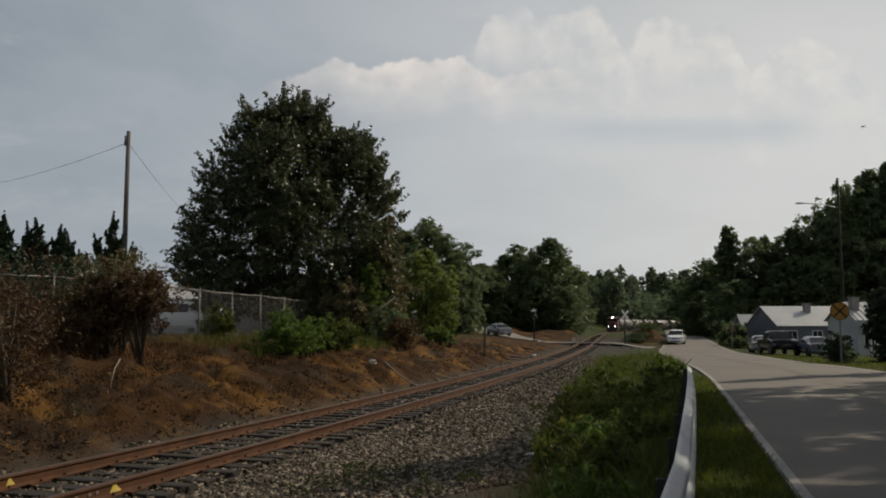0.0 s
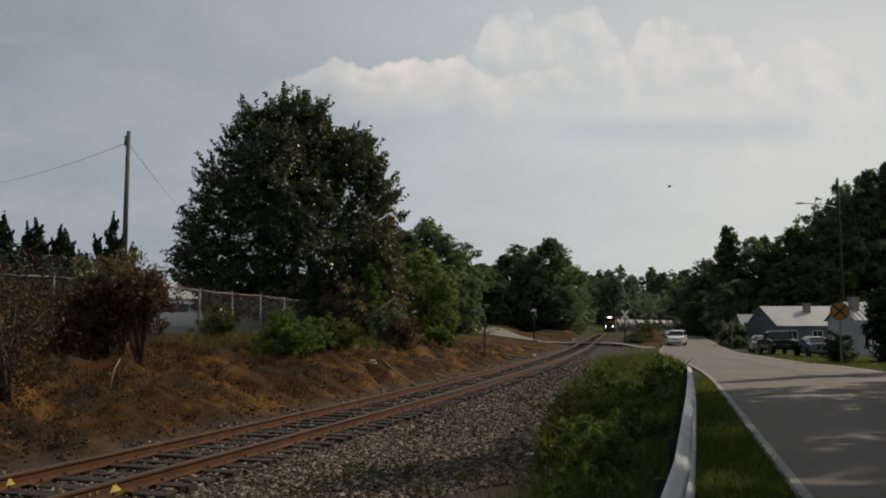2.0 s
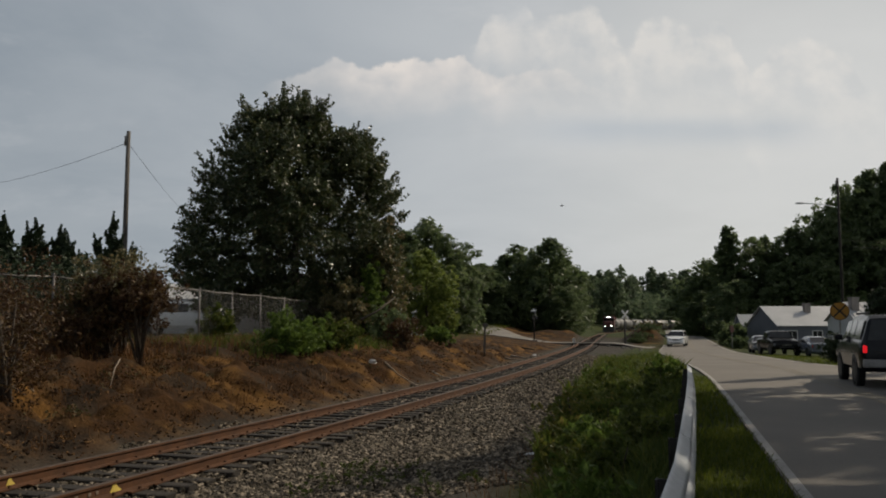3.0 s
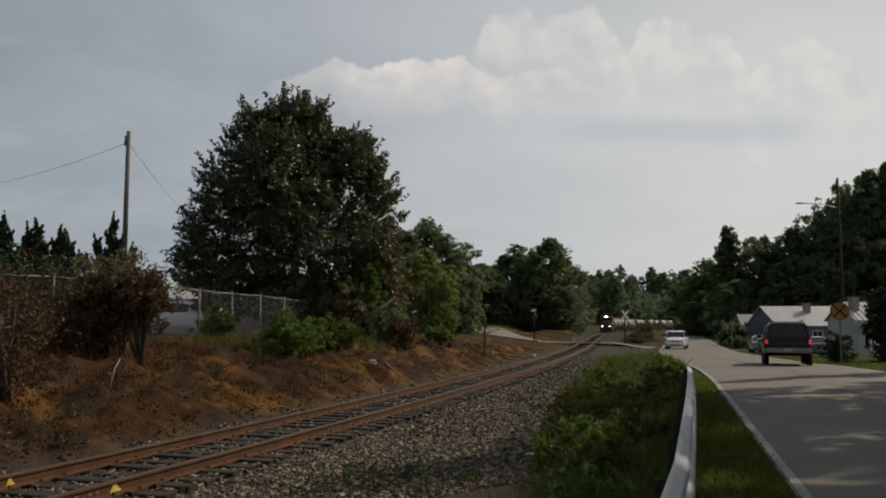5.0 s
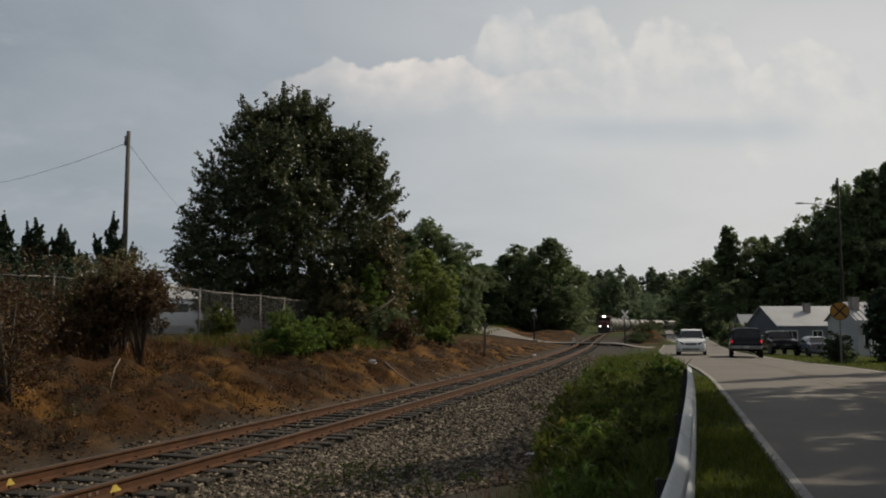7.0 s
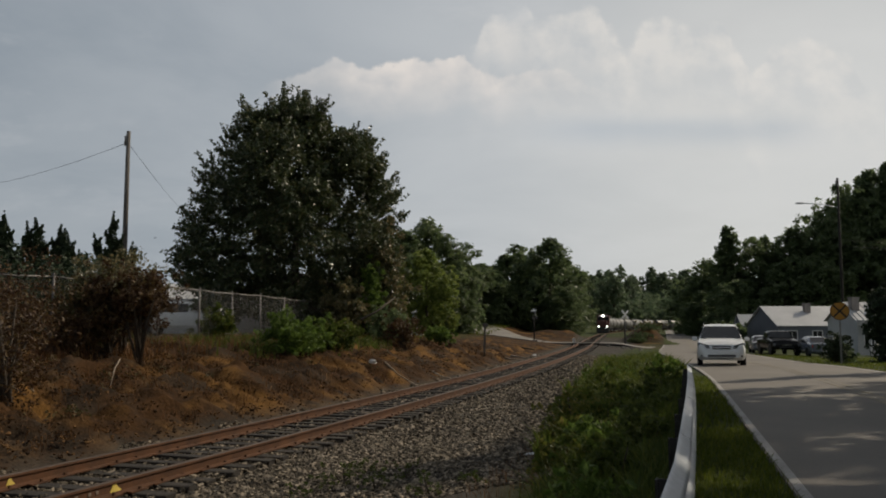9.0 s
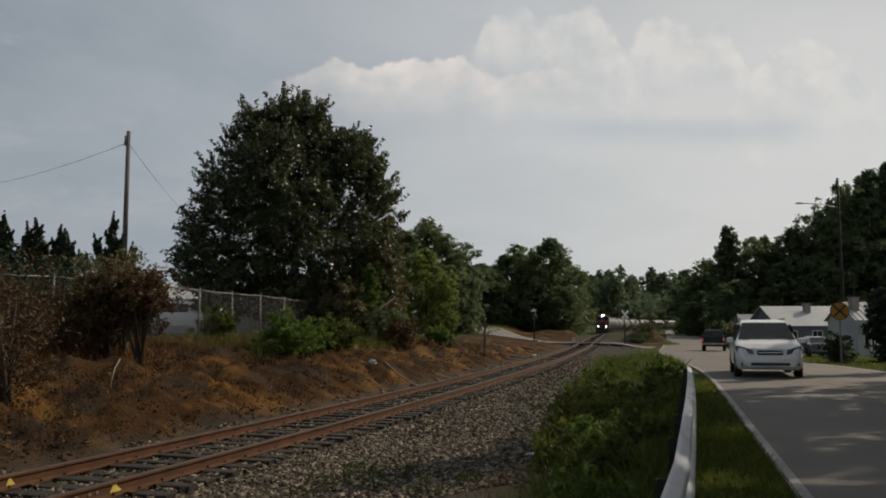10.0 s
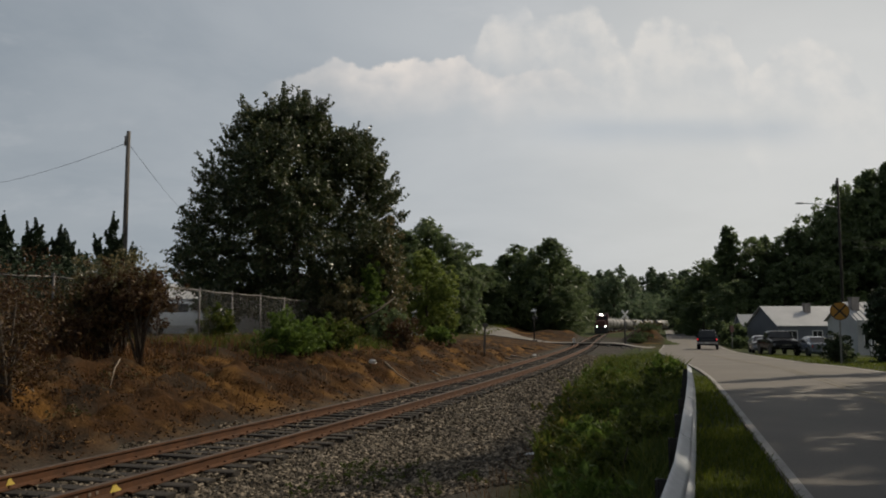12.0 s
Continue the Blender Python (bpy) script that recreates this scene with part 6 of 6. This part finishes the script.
def locomotive():
    root = thing("locomotive", "dark red diesel locomotive with lit head and ditch lamps", "locomotive")
    part("frame", boxes((-1.5, 1.5, -17.2, -.6, 1.25, 1.55), bevel=.03), M_PLASTIC, root)
    part("pilot", boxes((-1.5, 1.5, -.75, -.45, .15, 1.55), (-1.35, 1.35, -.5, -.3, .12, .75), bevel=.05), M_PLASTIC, root)
    part("coupler", boxes((-.15, .15, -.6, .0, .72, 1.0), bevel=.04), M_RUST, root)
    part("nose", boxes((-.95, .95, -2.9, -1.0, 1.55, 3.05), bevel=.18), P_LOCO, root)
    cab = part("cab", boxes((-1.5, 1.5, -5.2, -2.9, 1.55, 4.35), bevel=.12), P_LOCO, root)
    part("cab_roof", boxes((-1.45, 1.45, -5.25, -2.8, 4.33, 4.62), bevel=.12), P_LOCO, root)
    for x0, x1 in ((-1.3, -.5), (.5, 1.3)):
        part("cab_window", boxes((x0, x1, -2.91, -2.88, 3.2, 3.95), bevel=.02), M_GLASS, cab)
    part("cab_window", boxes((-.35, .35, -2.91, -2.88, 3.25, 3.9), bevel=.02), M_GLASS, cab)
    for s in (-1, 1):
        part("side_window", boxes((s * 1.5 - .015, s * 1.5 + .015, -4.8, -3.4, 3.1, 3.9), bevel=.01), M_GLASS, cab)
        part("number_board", boxes((s * .75 - .3, s * .75 + .3, -2.82, -2.77, 4.15, 4.4), bevel=.01), M_PLATE, cab)
    hl = part("headlight_housing", boxes((-.3, .3, -2.86, -2.72, 4.05, 4.5), bevel=.04), M_PLASTIC, cab)
    for s in (-1, 1):
        part("headlamp", disc(.17, .06, 18, -2.70, 4.28, s * .12), M_HEAD_ON, hl, "lit round headlamp")
        dh = part("ditch_light_housing", boxes((s * .92 - .17, s * .92 + .17, -.8, -.46, 1.56, 1.92), bevel=.03), M_PLASTIC, root)
        part("ditch_lamp", disc(.13, .05, 16, -.44, 1.74, s * .92), M_DITCH_ON, dh, "lit ditch lamp")
        for y in (-.9, -4, -8, -12, -16.5):
            part("stanchion", tube([(s * 1.48, y, 1.5), (s * 1.48, y, 2.5)], .02, 6, "stanchion", M_GALV_OLD), None, root)
        part("handrail", tube([(s * 1.48, -.9, 2.5), (s * 1.48, -16.5, 2.5)], .02, 6, "handrail", M_GALV_OLD), None, root)
        part("step", boxes((s * 1.3 - .2, s * 1.3 + .2, -1.0, -.7, .45, .5), (s * 1.3 - .2, s * 1.3 + .2, -1.0, -.7, .85, .9)), M_GALV_OLD, root)
    part("long_hood", boxes((-.92, .92, -16.6, -5.25, 1.55, 4.2), bevel=.1), P_LOCO, root)
    part("radiator", boxes((-1.4, 1.4, -16.2, -12.6, 3.5, 4.45), bevel=.08), P_LOCO, root)
    part("exhaust", boxes((-.3, .3, -10.5, -9.6, 4.15, 4.5), bevel=.04), M_PLASTIC, root)
    part("fuel_tank", boxes((-1.35, 1.35, -10.6, -6.6, .45, 1.25), bevel=.15), M_PLASTIC, root)
    truck_parts(root, -3.6), truck_parts(root, -14.2)
    return root


def tank_car(material, label):
    """A tank car; its front coupler lies at the origin."""
    root = thing("tank_car", label, "tank car", "tank cars of the train")
    V, F, n = [], [], 24
    prof = [(-1.7, .02), (-1.75, .6), (-1.9, 1.1), (-2.2, 1.42), (-2.6, 1.5), (-8.0, 1.5), (-13.4, 1.5), (-13.8, 1.42), (-14.1, 1.1), (-14.25, .6), (-14.3, .02)]
    for y, r in prof:
        V += [(r * math.cos(2 * math.pi * k / n), y, 2.55 + r * math.sin(2 * math.pi * k / n)) for k in range(n)]
    for i in range(len(prof) - 1):
        for k in range(n):
            F.append((i * n + k, i * n + (k + 1) % n, (i + 1) * n + (k + 1) % n, (i + 1) * n + k))
    F += [tuple(range(n)), tuple(range((len(prof) - 1) * n, len(prof) * n))]
    tank = part("tank", mesh_of("tank", V, F, material, True), None, root)
    for y in (-4.4, -11.6):
        V, F = [], []
        for yy, r in ((y - .22, 1.505), (y + .22, 1.505)):
            V += [(r * math.cos(2 * math.pi * k / n), yy, 2.55 + r * math.sin(2 * math.pi * k / n)) for k in range(n)]
        part("tank_band", mesh_of("tank_band", V, [(k, (k + 1) % n, n + (k + 1) % n, n + k) for k in range(n)], M_PLASTIC, True), None, tank)
    part("manway", tube([(0, -8, 3.95), (0, -8, 4.35)], .5, 14, "manway", material), None, root)
    part("platform", boxes((-.9, .9, -8.9, -7.1, 4.02, 4.07)), M_GALV_OLD, root)
    part("sill", boxes((-.35, .35, -15.7, -.3, .85, 1.15), (-1.4, 1.4, -1.6, -1.2, .9, 1.15), (-1.4, 1.4, -14.8, -14.4, .9, 1.15)), M_PLASTIC, root)
    part("coupler", boxes((-.12, .12, -.5, .0, .75, 1.0), (-.12, .12, -16.0, -15.5, .75, 1.0)), M_RUST, root)
    for s in (-1, 1):
        part("ladder", boxes((s * 1.52 - .03, s * 1.52 + .03, -7.8, -7.74, 1.0, 4.0), (s * 1.52 - .03, s * 1.52 + .03, -8.26, -8.2, 1.0, 4.0)), M_GALV_OLD, root)
    truck_parts(root, -2.4), truck_parts(root, -13.6)
    return root


# ---- bird ----
def make_bird():
    root = thing("bird", "small dark bird flying across the sky", "bird")
    m = surface("dark_feathers", (.02, .02, .02), (.05, .045, .04), .8, bump=0)
    bm = bmesh.new()
    bmesh.ops.create_uvsphere(bm, u_segments=10, v_segments=8, radius=1)
    for v in bm.verts:
        v.co = Vector((v.co.x * .035, v.co.y * .11, v.co.z * .035))
    part("body", bm, m, root)
    part("tail", slab([(-.015, -.08, 0), (.015, -.08, 0), (.035, -.18, 0), (-.035, -.18, 0)], .006), m, root)
    wings = []
    for s in (-1, 1):
        w = part("wing", slab([(0, .05, 0), (s * .10, .045, 0), (s * .21, -.03, 0), (s * .09, -.045, 0), (0, -.04, 0)][::s], .006), m, root)
        w.location = (s * .02, 0, .015)
        wings.append(w)
    return root, wings


bird, bird_wings = make_bird()
loco = locomotive()


# tank cars behind the locomotive
train = [(loco, 0.0, 18.0)]
_white = tank_car(P_TANK, "grimy white railway tank car coupled in the train")
_dark = tank_car(P_TANK_DARK, "grimy black railway tank car coupled in the train")
for k in range(9):
    if k == 0:
        ob = _white
    elif k == 7:
        ob = _dark
    else:
        ob = copy_thing(_white, pose(0, 0, 0))
    train.append((ob, 18.0 + 16.0 * k, 16.0))


# ---- what moves ----
def glide(rows, ts):
    """Smooth curve through rows of (t, x, y) at the times ts."""
    R = np.array(rows, float)
    out = []
    for c in (1, 2):
        m = np.gradient(R[:, c], R[:, 0])
        i = np.clip(np.searchsorted(R[:, 0], ts, "right") - 1, 0, len(R) - 2)
        h = R[i + 1, 0] - R[i, 0]
        u = (ts - R[i, 0]) / h
        out.append((2 * u ** 3 - 3 * u ** 2 + 1) * R[i, c] + (u ** 3 - 2 * u ** 2 + u) * h * m[i] + (3 * u ** 2 - 2 * u ** 3) * R[i + 1, c] + (u ** 3 - u ** 2) * h * m[i + 1])
    return np.stack(out, 1)


def drive(ob, rows, height, back, radius, twist=0.0):
    """Drives a car along rows of (t, x, y) of its leading or trailing axle; back: from there to its middle."""
    ts = np.arange(0, 12 + 1e-6, 1 / FPS)
    P = glide(rows, ts)
    D = np.gradient(P, axis=0)
    k = np.ones(31) / 31
    pad = np.concatenate([np.repeat(D[:1], 15, 0), D, np.repeat(D[-1:], 15, 0)])
    S = np.stack([np.convolve(pad[:, c], k, "valid") for c in (0, 1)], 1)
    n = np.maximum(np.linalg.norm(S, axis=1), 1e-6)[:, None]
    U = S / n
    c, q = math.cos(radians(twist)), math.sin(radians(twist))
    U = np.stack([U[:, 0] * c - U[:, 1] * q, U[:, 0] * q + U[:, 1] * c], 1)
    C = P + U * back
    run = np.concatenate([[0], np.cumsum(np.linalg.norm(np.diff(P, axis=0), axis=1))])
    keys = []
    for i in range(0, len(ts), 6):
        x, y = C[i]
        f, b = C[i] + U[i] * 1.4, C[i] - U[i] * 1.4
        zf, zb = height(*f), height(*b)
        keys.append((ts[i], pose(x, y, (zf + zb) / 2, 0, 0, math.degrees(math.atan2(-U[i][0], U[i][1]))) @ pose(0, 0, 0, math.degrees(math.atan2(zf - zb, 2.8)))))
    walk(ob, keys)
    for w in [c for c in ob.children if c.name.startswith("wheel") and not c.name.startswith("wheel_arch")]:
        at0 = w.matrix_basis.translation.copy()
        walk(w, [(ts[i], pose(*at0, -math.degrees(run[i] / radius))) for i in range(len(ts))])


def on_road(x, y):
    d = min(abs(float(dist(ROAD, x, y))), ROAD_HALF)
    return float(road_z(y)) + .03 - .042 * d / ROAD_HALF


def motions():
    # the train, by the length along its track
    seg = np.concatenate([[0], np.cumsum(np.hypot(np.diff(TRACK[1]), np.diff(TRACK[0])))])

    def on_track(s):
        return Vector((float(np.interp(s, seg, TRACK[1])), float(np.interp(s, seg, TRACK[0])), RAIL_TOP))

    for ob, behind, length in train:
        rows = []
        for k in range(25):
            t = k * .5
            s = 318.2 - 5.31 * t + behind
            a, b = on_track(s), on_track(s + length)
            d = a - b
            rows.append((t, Matrix.Translation(a) @ pose(0, 0, 0, 0, 0, math.degrees(math.atan2(-d.x, d.y)))))
        walk(ob, rows)
    drive(van, [(0, 28.2, 102), (1, 27.5, 99.3), (2, 26.8, 96.8), (3, 25.9, 93.5), (5, 22.4, 81), (6, 19.6, 69.5), (7, 16.8, 57), (8, 14.35, 46), (9, 11.72, 35.5), (10, 9.97, 25.9), (10.5, 8.8, 20.75), (11, 7.86, 16.3), (11.5, 6.85, 11.8), (12, 5.2, 5.0)], on_road, -1.6, .335, -5.0)
    drive(suv, [(0, 4.5, -5.5), (1, 7.0, 3.6), (2, 9.1, 12.4), (2.8, 10.9, 19.2), (3.2, 11.7, 22.6), (4.8, 14.05, 33.9), (5, 14.4, 35.2), (6, 16.35, 42.8), (7, 18.3, 50.8), (8, 19.8, 57.9), (9, 21.3, 64.8), (10, 22.9, 71.3), (10.5, 23.6, 74.0), (11, 23.9, 75.5), (12, 24.5, 78)], on_road, 1.9, .37, -5.0)
    drive(grey_car, [(0, 6.7, 101.0), (.5, 5.6, 105), (1, 4.2, 109.3), (1.5, 2.4, 113), (2, -.6, 115.6), (3, -8, 119.8), (4.5, -18, 124.4), (7, -28, 126), (9.5, -34, 127), (12, -37, 127.5)], lambda x, y: crossing_z(x, y) + .01, 0.0, .315)
    # the bird crosses the sky and goes on beyond the trees
    rows = []
    for t, x, y, z in ((0, 23.5, 46, 12.65), (.5, 20.9, 46, 12.2), (1, 18.3, 46, 11.3), (1.5, 15.6, 46, 10.2), (2, 12.6, 46, 9.3), (2.5, 9.5, 46.3, 8.65), (3, 6.7, 46.8, 8.3), (3.2, 5.7, 47.2, 8.2), (4, 1.2, 50, 8.0), (5, -4.5, 55, 8.0), (7, -16, 66, 9.0), (9.5, -30, 82, 10), (12, -44, 98, 11)):
        rows.append((t, pose(x, y, z, 0, 0, 90 if t < 3.5 else 60)))
    walk(bird, rows)
    for s, w in zip((-1, 1), bird_wings):
        at0 = w.matrix_basis.translation.copy()
        walk(w, [(k * .1, pose(*at0, 0, (-s) * (32 * math.sin(k * 2.1)), 0)) for k in range(121)])


motions()
